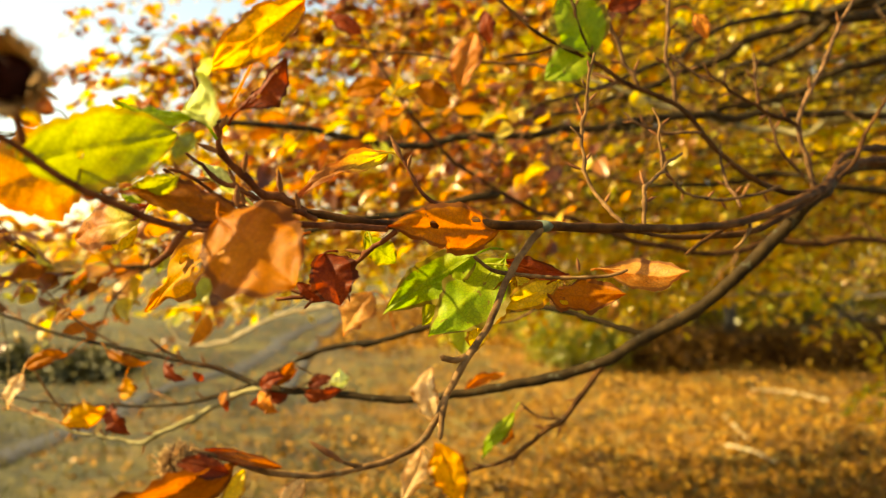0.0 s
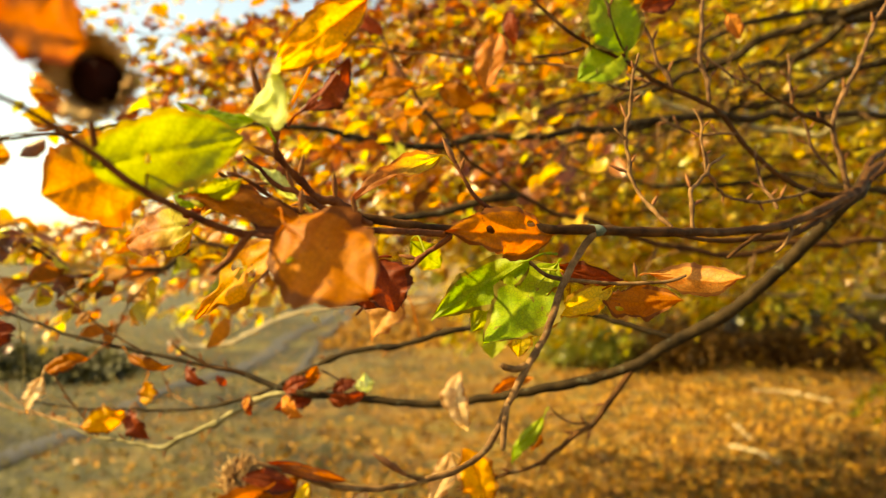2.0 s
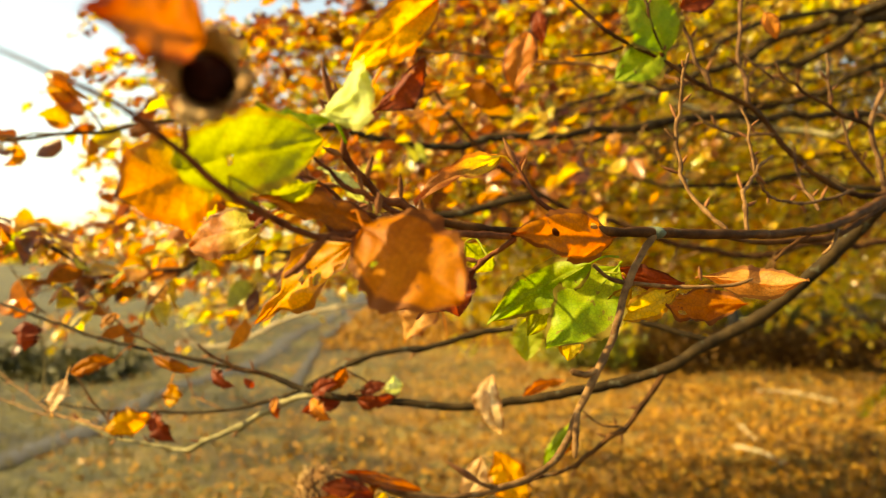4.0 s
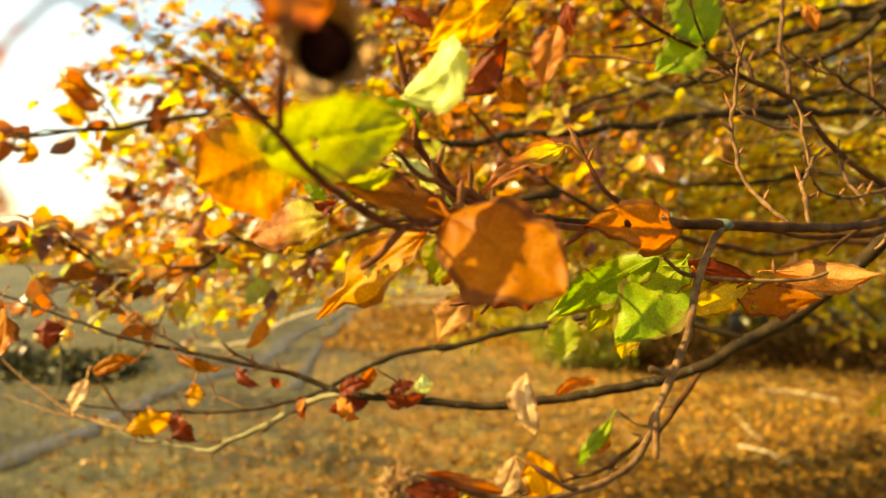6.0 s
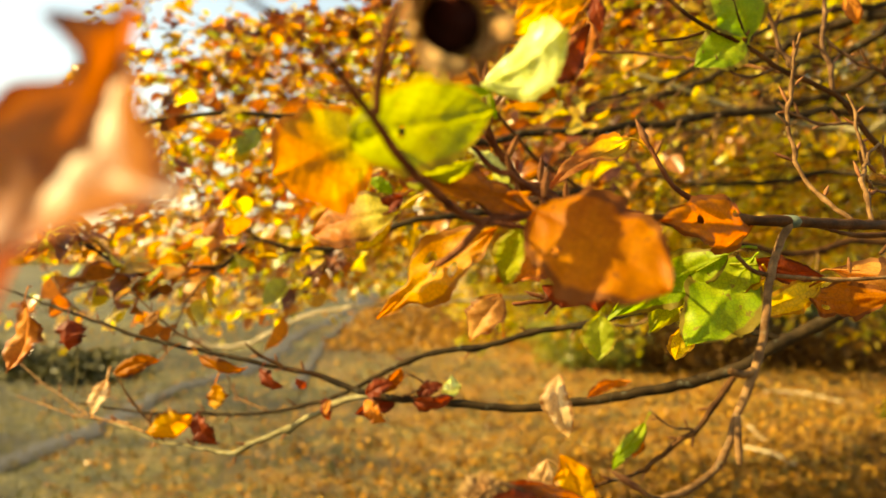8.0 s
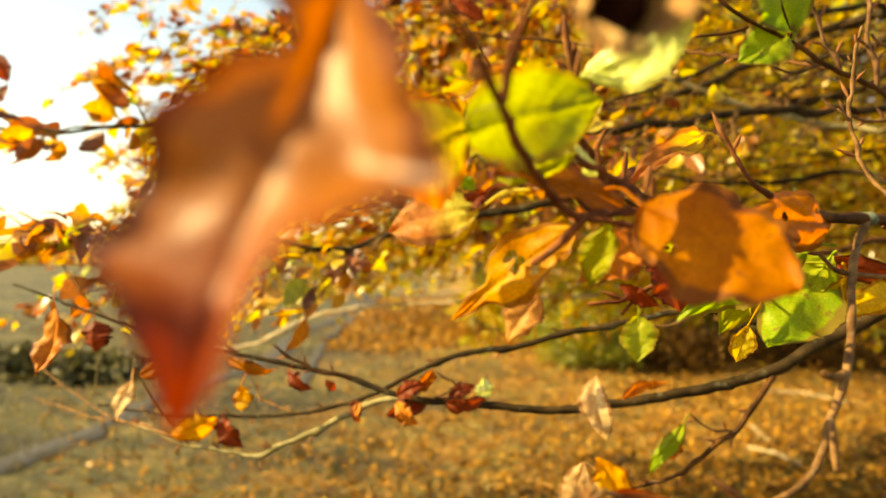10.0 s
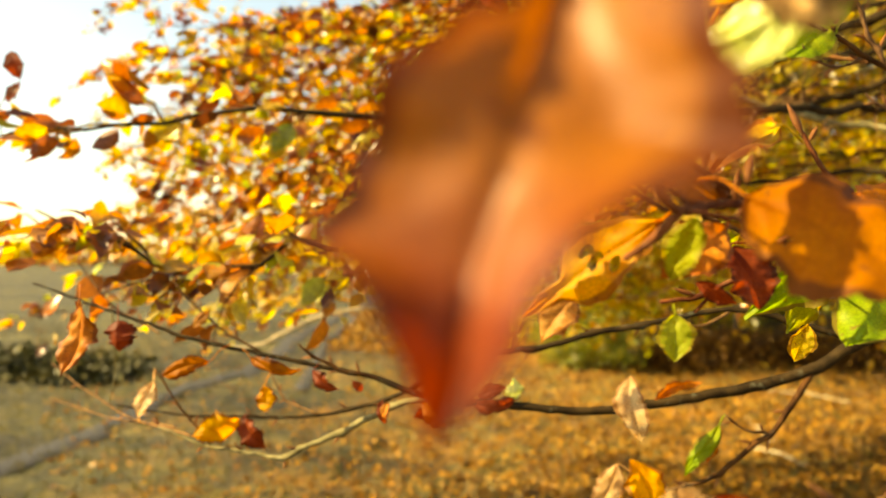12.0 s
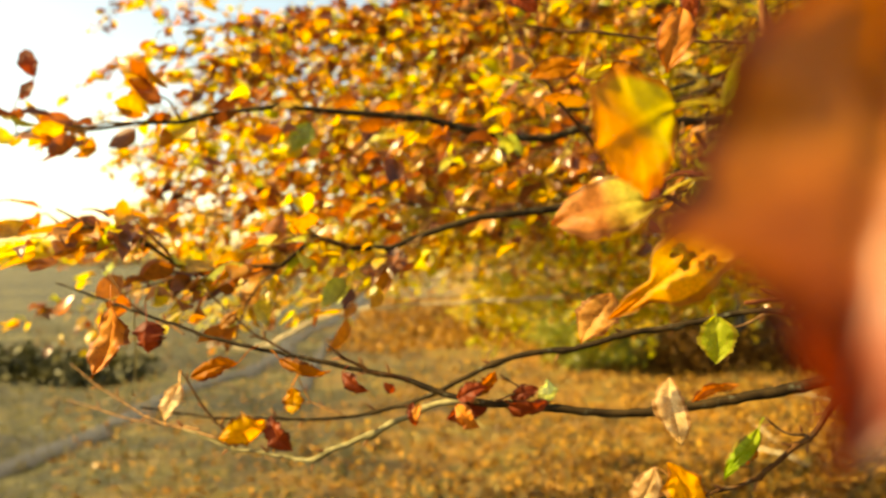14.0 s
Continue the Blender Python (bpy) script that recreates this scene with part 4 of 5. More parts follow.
leaf(bough, (-0.1790, 0.2930, 1.7375), (-0.1255, 0.3260, 1.7545), LIME, 0.54, 0, 0.16, 0.05, 0.15, -14, 0.025, (-0.1700, 0.2700, 1.7400), 1, 4, "yellow-green beech leaf with a gnawed patch", 0.0, 0.52, across=(0.1, 0.1, -1), rough=0.45)
leaf(bough, (-0.1265, 0.3480, 1.7665), (-0.1555, 0.3250, 1.7705), GREEN, 0.44, 0, 0.25, 0.10, 0.1, 20, 0.06, (-0.1218, 0.3700, 1.7593), 0, 5, across=(0.1, 0.85, 0.45))
leaf(bough, (-0.1290, 0.3440, 1.7690), (-0.1040, 0.2930, 1.7755), PALEGREEN, 0.46, 0, 0.35, 0.10, 0.0, 20, 0.05, (-0.1245, 0.3700, 1.7647), 0, 6, "pale green beech leaf folded along its midrib", 0.0, 0.62, across=(0.15, 0.1, -1.0))
leaf(bough, (-0.0740, 0.3700, 1.8330), (-0.1200, 0.3500, 1.7905), AMBER, 0.38, 0, 0.25, 0.06, 0.1, -20, 0.06, (-0.1150, 0.3700, 1.7756), 0, 7, across=(0.6, 0.3, -0.6))
leaf(bough, (-0.1064, 0.3620, 1.7735), (-0.0810, 0.3560, 1.7990), RED, 0.62, 0, 0.35, 0.10, 0.0, 25, 0.10, (-0.1150, 0.3700, 1.7675), 3, 8, "red-brown curled beech leaf with holes", left=((0, 0), (0.2, 0.12), (0.6, 0.13), (1, 0.02)), right=((0, 0), (0.2, 0.16), (0.45, 0.36), (0.6, 0.30), (1, 0.02)), across=(0.6, -0.2, -0.8))
leaf(bough, (-0.0359, 0.4550, 1.7639), (-0.0886, 0.4200, 1.7309), SALMON, 0.22, 25, 0.6, 0.06, 0.0, 100, 0.10, (-0.0242, 0.4550, 1.7544), 0, 9, "salmon beech leaf, yellow at its base and twisted along its length")
leaf(bough, (-0.1690, 0.3850, 1.7170), (-0.2120, 0.3980, 1.7060), TANRIM, 0.62, 25, 0.30, 0.10, 0.2, 20, 0.05, (-0.1475, 0.3700, 1.7241), 0, 10, "tan beech leaf with a yellow rim", 0.0, 0.7)
leaf(bough, (-0.1044, 0.3650, 1.7144), (-0.1650, 0.3500, 1.7289), RUSSET, 0.34, 38, 0.45, 0.08, 0.1, 25, 0.09, (-0.1152, 0.3600, 1.7115), 1, 11)
leaf(bough, (-0.1625, 0.3600, 1.7286), (-0.1317, 0.3450, 1.7372), LIME, 0.40, 40, 0.4, 0.06, 0.1, 20, 0.06, None, 0, 12)
leaf(bough, (-0.1200, 0.3950, 1.7090), (-0.1815, 0.4200, 1.6615), GOLD, 0.45, 0, 0.25, 0.05, 0.1, -20, 0.07, (-0.1178, 0.3600, 1.7102), 4, 13, "ragged amber beech leaf with holes and a long tip", left=((0, 0), (0.15, 0.14), (0.4, 0.22), (0.56, 0.20), (0.66, 0.05), (0.85, 0.045), (1, 0.0)), right=((0, 0), (0.15, 0.13), (0.4, 0.20), (0.62, 0.17), (0.72, 0.06), (0.88, 0.05), (1, 0)), across=(0.5, -0.4, -0.7), rough=0.7)
leaf(bough, (-0.1092, 0.3800, 1.7095), (-0.1145, 0.4000, 1.6805), LIME, 0.5, 30, 0.4, 0.08, 0.1, 20, 0.06, (-0.1069, 0.3700, 1.7119), 0, 14)
leaf(bough, (-0.0742, 0.4300, 1.6970), (-0.0625, 0.4210, 1.6655), RED, 0.86, 0, 0.35, 0.10, 0.1, 20, 0.10, (-0.0659, 0.4300, 1.6985), 0, 15, "dark red beech leaf", 0.0, 0.6, across=(0.9, 0.35, 0.3))
leaf(bough, (0.0214, 0.4550, 1.6960), (-0.0420, 0.4860, 1.6545), GREEN, 0.38, 0, 0.25, 0.10, 0.12, -18, 0.08, (0.0402, 0.4600, 1.6998), 0, 16, "green beech leaf with a wavy edge", across=(-0.5, -0.1, 0.8))
leaf(bough, (0.0420, 0.4680, 1.6935), (-0.0095, 0.4380, 1.6445), GREEN, 0.56, 0, 0.22, 0.08, 0.1, 18, 0.06, (0.0437, 0.4650, 1.6967), 0, 17, "bright green beech leaf with pale veins", across=(-0.6, 0.45, 0.6), left=((0, 0), (0.06, 0.14), (0.22, 0.27), (0.45, 0.30), (0.7, 0.22), (0.9, 0.09), (1, 0)))
leaf(bough, (0.0130, 0.4850, 1.6800), (-0.0150, 0.4900, 1.6450), LIME, 0.52, 0, 0.30, 0.08, 0.1, 20, 0.07, (0.0402, 0.4600, 1.6894), 0, 18, across=(-0.8, -0.2, 0.5))
leaf(bough, (0.0479, 0.4620, 1.6825), (0.0236, 0.4800, 1.6419), YELLOW, 0.42, -20, 0.3, 0.06, 0.1, 10, 0.07, (0.0417, 0.4550, 1.6896), 0, 19, "yellow beech leaf")
leaf(bough, (0.0300, 0.5500, 1.6440), (0.0258, 0.5600, 1.6170), YELLOW, 0.60, 15, 0.45, 0.06, 0.1, 10, 0.05, (0.0300, 0.4700, 1.6850), 0, 20)
leaf(bough, (0.1180, 0.5200, 1.6850), (0.1680, 0.4700, 1.6850), TAN, 0.50, 0, 0.20, 0.10, 0.1, -20, 0.04, (0.1120, 0.5200, 1.6839), 0, 21, "copper beech leaf folded, its underside dark", left=((0, 0), (0.3, 0.26), (0.7, 0.2), (1, 0)), right=((0, 0), (0.3, 0.22), (0.7, 0.17), (1, 0)), bend_left=((0, 30), (1, 10)), bend_right=((0, 50), (1, 95)), across=(-0.3, -0.5, -0.8))
leaf(bough, (0.0660, 0.4560, 1.6740), (0.1215, 0.4550, 1.6700), ORANGE, 0.46, 0, 0.55, 0.12, 0.25, 55, 0.14, (0.0831, 0.4480, 1.6820), 1, 22, "curled orange beech leaf", ragged=0.05, across=(0, -0.5, -0.9))
leaf(bough, (0.0413, 0.4750, 1.6918), (0.0864, 0.4700, 1.6826), RED, 0.34, 25, 0.4, 0.08, 0.1, 20, 0.06, (0.0457, 0.4600, 1.6834), 0, 23)
leaf(bough, (0.0750, 0.4550, 1.6780), (0.0400, 0.4600, 1.6608), YELLOW, 0.5, -10, 0.3, 0.06, 0.1, 10, 0.07, (0.0796, 0.4490, 1.6812), 0, 24)
leaf(bough, (-0.0570, 0.5000, 1.7086), (-0.0358, 0.5200, 1.6898), LIME, 0.6, 10, 0.3, 0.06, 0.1, 10, 0.07, (-0.0448, 0.4400, 1.7004), 0, 25)
leaf(lower, (-0.0250, 0.8450, 1.4567), (-0.0496, 0.8400, 1.3919), CREAM, 0.45, 20, 0.60, -0.16, 0.30, -40, 0.10, (0.0110, 0.8400, 1.4216), 0, 26, ragged=0.06)
leaf(lower, (-0.0098, 0.8500, 1.4601), (0.0248, 0.8400, 1.3919), AMBER, 0.62, -10, 0.33, 0.12, 0.30, 60, 0.10, (0.0179, 0.8400, 1.4236), 0, 27, "orange beech leaf with a green centre", ragged=0.06)
leaf(bough, (-0.0830, 0.3560, 1.5870), (-0.1225, 0.3400, 1.6005), DRY, 0.15, 30, 0.7, 0.08, 0, 20, 0.05, None, 0, 28, "long dark red beech leaf along a twig")
leaf(bough, (-0.1040, 0.3420, 1.5925), (-0.1700, 0.3300, 1.5720), ORANGE, 0.46, -30, 0.4, 0.10, 0.1, 10, 0.05, (-0.1000, 0.3470, 1.5930), 0, 29, "orange beech leaf beneath a husk")
leaf(bough, (-0.0727, 0.3600, 1.5798), (-0.0850, 0.3500, 1.5653), CREAM, 0.5, 10, 0.3, 0.08, 0.1, 10, 0.06, None, 0, 30)
leaf(bough, (-0.1040, 0.3360, 1.5905), (-0.1290, 0.3300, 1.5975), RED, 0.40, 0, 0.5, 0.10, 0.1, 10, 0.06, None, 0, 72, "dark red leaf across a beechnut husk", across=(0, -0.5, -0.8))
leaf(bough, (-0.1000, 0.3470, 1.5890), (-0.1080, 0.3400, 1.5700), YELLOW, 0.45, 10, 0.3, 0.06, 0.1, 10, 0.06, None, 0, 31)
husk(bough, (-0.1285, 0.3400, 1.5865), (-0.1325, 0.3350, 1.6050), 0.0145, 1, "bristly brown beechnut husk", -0.25, 1.7, 520)
# the close leaves and husk on the left shoot
husk(bough, (-0.1461, 0.2380, 1.7581), (-0.1353, 0.1850, 1.7508), 0.0235, 2, "open beechnut husk with a dark hollow", 0.25, 0.7, 420)
leaf(bough, (-0.1400, 0.2150, 1.7640), (-0.1690, 0.2000, 1.7685), DRY, 0.95, 10, 0.25, 0.06, 0.2, 10, 0.08, (-0.1583, 0.2450, 1.7636), 0, 32, "copper beech leaf with a jagged edge", left=((0, 0), (0.12, 0.4), (0.4, 0.75), (0.55, 0.62), (0.6, 0.40), (0.7, 0.42), (0.8, 0.16), (1, 0)), right=((0, 0), (0.1, 0.22), (0.45, 0.26), (0.55, 0.22), (0.75, 0.1), (1, 0)), across=(0.1, 0.1, -1), ragged=0.04)
leaf(bough, (-0.2030, 0.1790, 1.7430), (-0.2234, 0.1580, 1.6723), DRY, 0.70, 0, 0.0, 0.02, 0.0, 0, 0.03, (-0.2030, 0.1850, 1.7490), 0, 296, "large dry copper beech leaf, curled at the rim", left=((0, 0), (0.06, 0.05), (0.10, 0.17), (0.13, 0.16), (0.16, 0.06), (0.24, 0.07), (0.31, 0.19), (0.38, 0.20), (0.42, 0.25), (0.5, 0.255), (0.64, 0.26), (0.73, 0.30), (0.78, 0.18), (0.86, 0.11), (1, 0)),
     right=((0, 0), (0.08, 0.07), (0.2, 0.18), (0.36, 0.30), (0.46, 0.34), (0.53, 0.30), (0.6, 0.29), (0.75, 0.24), (0.88, 0.13), (1, 0)), bend_left=((0, 10), (0.14, 30), (0.22, 25), (0.3, 22), (0.46, 16), (0.58, -8), (0.72, -12), (0.8, 18), (1, 30)), bend_right=((0, 36), (0.2, 30), (0.36, 18), (0.45, 10), (0.56, 38), (0.68, 62), (0.8, 66), (1, 40)), across=(1, -0.05, -0.27), ragged=0.025, rough=0.5, rim=((0, 0), (0.08, 0.30), (0.40, 0.28), (0.5, 0.0), (1, 0)))
stem("twig", bough, [(-0.2035, 0.2055, 1.7636, 0.0006), (-0.2034, 0.1960, 1.7585, 0.0005), (-0.2030, 0.1850, 1.7490, 0.0005)], SHOOT, 0.004, 7, 60)
leaf(bough, (-0.1142, 0.3850, 1.7303), (-0.1383, 0.3800, 1.7477), PALEGREEN, 0.34, 35, 0.5, 0.12, 0.1, 40, 0.10, (-0.1061, 0.3900, 1.7227), 0, 34, "pale green beech leaf seen edge-on")
leaf(bough, (-0.1710, 0.3900, 1.7261), (-0.1828, 0.3900, 1.7336), GREEN, 0.6, 20, 0.4, 0.10, 0.1, 20, 0.12, None, 0, 35)
leaf(bough, (-0.1652, 0.3850, 1.7246), (-0.1776, 0.3880, 1.7145), RED, 0.55, 20, 0.5, 0.12, 0.1, 20, 0.12, (-0.1557, 0.3700, 1.7254), 0, 36)
leaf(bough, (-0.1714, 0.3850, 1.7144), (-0.1899, 0.4000, 1.6991), YELLOW, 0.40, -20, 0.4, 0.10, 0.1, 20, 0.10, None, 0, 37)
leaf(bough, (-0.1421, 0.3700, 1.7376), (-0.1578, 0.3650, 1.7322), LIME, 0.5, 20, 0.4, 0.10, 0.1, 20, 0.10, None, 0, 38)
leaf(bough, (-0.0916, 0.4300, 1.6789), (-0.0707, 0.4300, 1.6677), RED, 0.4, 20, 0.6, 0.10, 0.1, 20, 0.10, None, 0, 39)
leaf(bough, (-0.0860, 0.4050, 1.7055), (-0.1193, 0.4000, 1.6817), COPPER, 0.62, 10, 0.35, 0.08, 0.1, 15, 0.08, (-0.0800, 0.4150, 1.7100), 0, 73, "orange-red beech leaf in the shade of others")
# a thin twig farther back with its own leaves
stem("twig", upper, [(0.2033, 0.7600, 1.8814, 0.0022), (0.1785, 0.8500, 1.9169, 0.0022), (0.1372, 0.9500, 1.9518, 0.0022), (0.0617, 0.9900, 1.9688, 0.0022), (-0.0541, 1.0300, 1.9924, 0.0020), (-0.1600, 1.0600, 2.0139, 0.0016)], BARK, 0.012, 7, 45, wobble=0.0008, buds=6)
leaf(upper, (0.0421, 0.9500, 1.9985), (0.0242, 0.9500, 1.9151), COPPER, 0.52, 15, 0.5, 0.12, 0.2, 20, 0.05, (0.0536, 0.9900, 1.9705), 0, 44, "dull red beech leaf hanging from a thin twig")
leaf(upper, (-0.0755, 1.0000, 1.9404), (-0.1428, 1.0000, 1.9207), ORANGE, 0.5, 15, 0.5, 0.12, 0.2, 20, 0.05, (-0.0541, 1.0300, 1.9907), 0, 45)
leaf(upper, (-0.0706, 1.0000, 1.9240), (-0.0295, 1.0000, 1.9404), YELLOW, 0.4, 15, 0.5, 0.12, 0.2, 20, 0.05, (-0.0541, 1.0300, 1.9907), 0, 46)
leaf(upper, (-0.0402, 1.0000, 1.9387), (0.0131, 1.0000, 1.9100), ORANGE, 0.6, 15, 0.4, 0.12, 0.2, 20, 0.05, (-0.0372, 1.0300, 1.9899), 0, 47)
leaf(upper, (-0.1240, 1.0500, 2.0282), (-0.1757, 1.0500, 2.0541), RED, 0.5, 15, 0.4, 0.12, 0.2, 20, 0.05, (-0.1240, 1.0500, 2.0067), 0, 48)
leaf(upper, (0.0571, 0.9800, 2.0385), (0.0691, 0.9800, 1.9903), RED, 0.5, 15, 0.4, 0.12, 0.2, 20, 0.05, (0.0699, 0.9900, 1.9688), 0, 49)
# leaves of the upper bough
leaf(upper, (0.1627, 0.7400, 1.9119), (0.1242, 0.7350, 1.9750), GREEN, 0.95, 8, 0.2, 0.06, 0.1, 10, 0.05, (0.1595, 0.7450, 1.9035), 0, 40, "bright green beech leaf behind a twig")
leaf(upper, (0.1626, 0.7450, 1.9133), (0.1095, 0.7500, 1.8840), GREEN, 0.80, 10, 0.2, 0.06, 0.1, 10, 0.05, (0.1638, 0.7450, 1.9035), 0, 41)
leaf(upper, (0.1779, 0.7450, 1.9604), (0.2161, 0.7400, 1.9708), RED, 0.6, 10, 0.4, 0.08, 0.1, 10, 0.05, None, 0, 42)
leaf(upper, (0.2927, 0.8000, 1.9730), (0.3072, 0.8000, 1.9435), COPPER, 0.6, 10, 0.4, 0.08, 0.1, 10, 0.05, (0.2532, 0.7600, 1.9625), 0, 43)
# leaves of the lower bough
leaf(lower, (-0.0135, 0.8300, 1.5574), (-0.0052, 0.8200, 1.4887), CREAM, 0.5, 25, 0.90, 0.26, 0.30, -25, 0.10, (-0.0114, 0.8700, 1.5161), 0, 50, "pale tan beech leaf, dry and curled", ragged=0.06)
leaf(lower, (0.0868, 0.8400, 1.5008), (0.0489, 0.8400, 1.4443), GREEN, 0.30, 25, 0.55, 0.20, 0.30, 35, 0.10, (0.0937, 0.8400, 1.5132), 0, 51, "small green beech leaf", ragged=0.06)
leaf(lower, (0.0834, 0.8400, 1.4836), (0.0731, 0.8400, 1.4595), ORANGE, 0.5, 20, 0.45, -0.16, 0.30, -40, 0.10, None, 0, 52, ragged=0.06)
leaf(lower, (0.0262, 0.8050, 1.6270), (0.0222, 0.7950, 1.5780), LIME, 0.78, 5, 0.3, 0.05, 0.1, 10, 0.05, (0.0489, 0.8800, 1.6243), 0, 53, "yellow beech leaf")
leaf(lower, (-0.0830, 0.8000, 1.6500), (-0.1150, 0.8000, 1.5980), TAN, 0.66, 25, 0.44, 0.12, 0.30, 60, 0.10, (-0.0655, 0.9500, 1.5839), 0, 55, "tan beech leaf hanging in the shade", ragged=0.06)
leaf(lower, (-0.5066, 0.9300, 1.5573), (-0.5639, 0.9300, 1.5405), ORANGE, 0.40, 15, 0.60, 0.26, 0.30, -25, 0.10, (-0.4864, 0.9500, 1.5761), 0, 56, ragged=0.06)
leaf(lower, (-0.4581, 0.9400, 1.5604), (-0.3937, 0.9300, 1.5482), ORANGE, 0.32, 25, 0.44, 0.20, 0.30, 35, 0.10, (-0.4708, 0.9500, 1.5698), 0, 57, ragged=0.06)
leaf(lower, (-0.4519, 0.9800, 1.5175), (-0.4488, 0.9700, 1.4859), AMBER, 0.9, 10, 0.30, -0.16, 0.30, -40, 0.10, (-0.4324, 0.9600, 1.5433), 0, 58, ragged=0.06)
leaf(lower, (-0.4898, 1.0000, 1.4695), (-0.5491, 0.9900, 1.4490), AMBER, 0.62, -10, 0.22, 0.12, 0.30, 60, 0.10, (-0.4791, 1.0000, 1.4301), 0, 59, "amber beech leaf", ragged=0.06)
leaf(lower, (-0.4839, 1.0100, 1.4754), (-0.4529, 1.0000, 1.4301), RED, 0.6, 15, 0.75, 0.26, 0.30, -25, 0.10, (-0.4873, 1.0000, 1.4301), 0, 60, ragged=0.06)
leaf(lower, (-0.3810, 0.9400, 1.5427), (-0.3464, 0.9300, 1.5237), RED, 0.5, 15, 0.55, 0.20, 0.30, 35, 0.10, (-0.3733, 0.9400, 1.5527), 0, 61, ragged=0.06)
leaf(lower, (-0.2008, 0.9100, 1.5141), (-0.2540, 0.9000, 1.4955), RED, 0.4, 15, 0.75, -0.16, 0.30, -40, 0.10, None, 0, 62, ragged=0.06)
leaf(lower, (-0.2370, 0.9200, 1.5211), (-0.1911, 0.9100, 1.5425), ORANGE, 0.4, 15, 0.44, 0.12, 0.30, 60, 0.10, None, 0, 63, ragged=0.06)
leaf(lower, (-0.1896, 0.9100, 1.5178), (-0.1300, 0.9000, 1.5176), RED, 0.4, 25, 0.75, 0.26, 0.30, -25, 0.10, None, 0, 64, ragged=0.06)
leaf(lower, (-0.1359, 0.9000, 1.5161), (-0.1359, 0.9000, 1.5442), PALEGREEN, 0.8, 15, 0.33, 0.20, 0.30, 35, 0.10, None, 0, 65, ragged=0.06)
leaf(lower, (0.0260, 0.8800, 1.5166), (0.0792, 0.8700, 1.5423), COPPER, 0.35, 30, 0.75, -0.16, 0.30, -40, 0.10, None, 0, 66, ragged=0.06)
leaf(lower, (-0.2091, 0.9050, 1.5354), (-0.1964, 0.9000, 1.5538), ORANGE, 0.8, 20, 0.6, 0.18, 0.3, 30, 0.10, None, 0, 90, ragged=0.06)
leaf(lower, (-0.2399, 0.9050, 1.5193), (-0.2044, 0.9000, 1.5334), RED, 0.6, -30, 0.6, 0.18, 0.3, -40, 0.10, None, 0, 91, ragged=0.06)
leaf(lower, (-0.2421, 0.9050, 1.5119), (-0.2132, 0.9000, 1.4867), COPPER, 0.6, 15, 0.6, 0.18, 0.3, 50, 0.10, None, 0, 92, ragged=0.06)
leaf(lower, (-0.1775, 0.9050, 1.5207), (-0.1432, 0.9000, 1.5319), RED, 0.5, -20, 0.6, 0.18, 0.3, -20, 0.10, None, 0, 93, ragged=0.06)
leaf(lower, (-0.2853, 0.9050, 1.5134), (-0.2869, 0.9000, 1.4926), COPPER, 0.6, 30, 0.6, 0.18, 0.3, 35, 0.10, None, 0, 94, ragged=0.06)
leaf(lower, (-0.3154, 0.9050, 1.5266), (-0.3262, 0.9000, 1.5408), RED, 0.6, 10, 0.6, 0.18, 0.3, -30, 0.10, None, 0, 95, ragged=0.06)
leaf(lower, (-0.5921, 0.9700, 1.5257), (-0.6057, 0.9600, 1.4763), CREAM, 0.5, 15, 0.55, 0.12, 0.30, 60, 0.10, (-0.6022, 1.0000, 1.5367), 0, 67, "pale tan beech leaf, dry and curled", ragged=0.06)
leaf(lower, (-0.2930, 0.9300, 1.5100), (-0.2892, 0.9300, 1.4810), RED, 0.5, 15, 0.75, 0.26, 0.30, -25, 0.10, None, 0, 68, ragged=0.06)
leaf(lower, (-0.5956, 0.8800, 1.6139), (-0.5914, 0.8750, 1.5782), RED, 1.1, 10, -0.44, 0.20, 0.30, 35, 0.10, (-0.6277, 0.9500, 1.6255), 0, 69, "dark red three-cornered curled leaf", ragged=0.06)
leaf(lower, (-0.5992, 0.8000, 1.6434), (-0.6128, 0.7900, 1.5660), COPPER, 0.50, 20, 0.60, -0.16, 0.30, -40, 0.10, (-0.6217, 0.8500, 1.6558), 0, 70, "narrow orange beech leaf, hanging", ragged=0.06)
leaf(lower, (-0.5136, 0.9500, 1.6189), (-0.5331, 0.9500, 1.5956), TAN, 0.5, 15, 0.55, 0.12, 0.30, 60, 0.10, None, 0, 71, ragged=0.06)


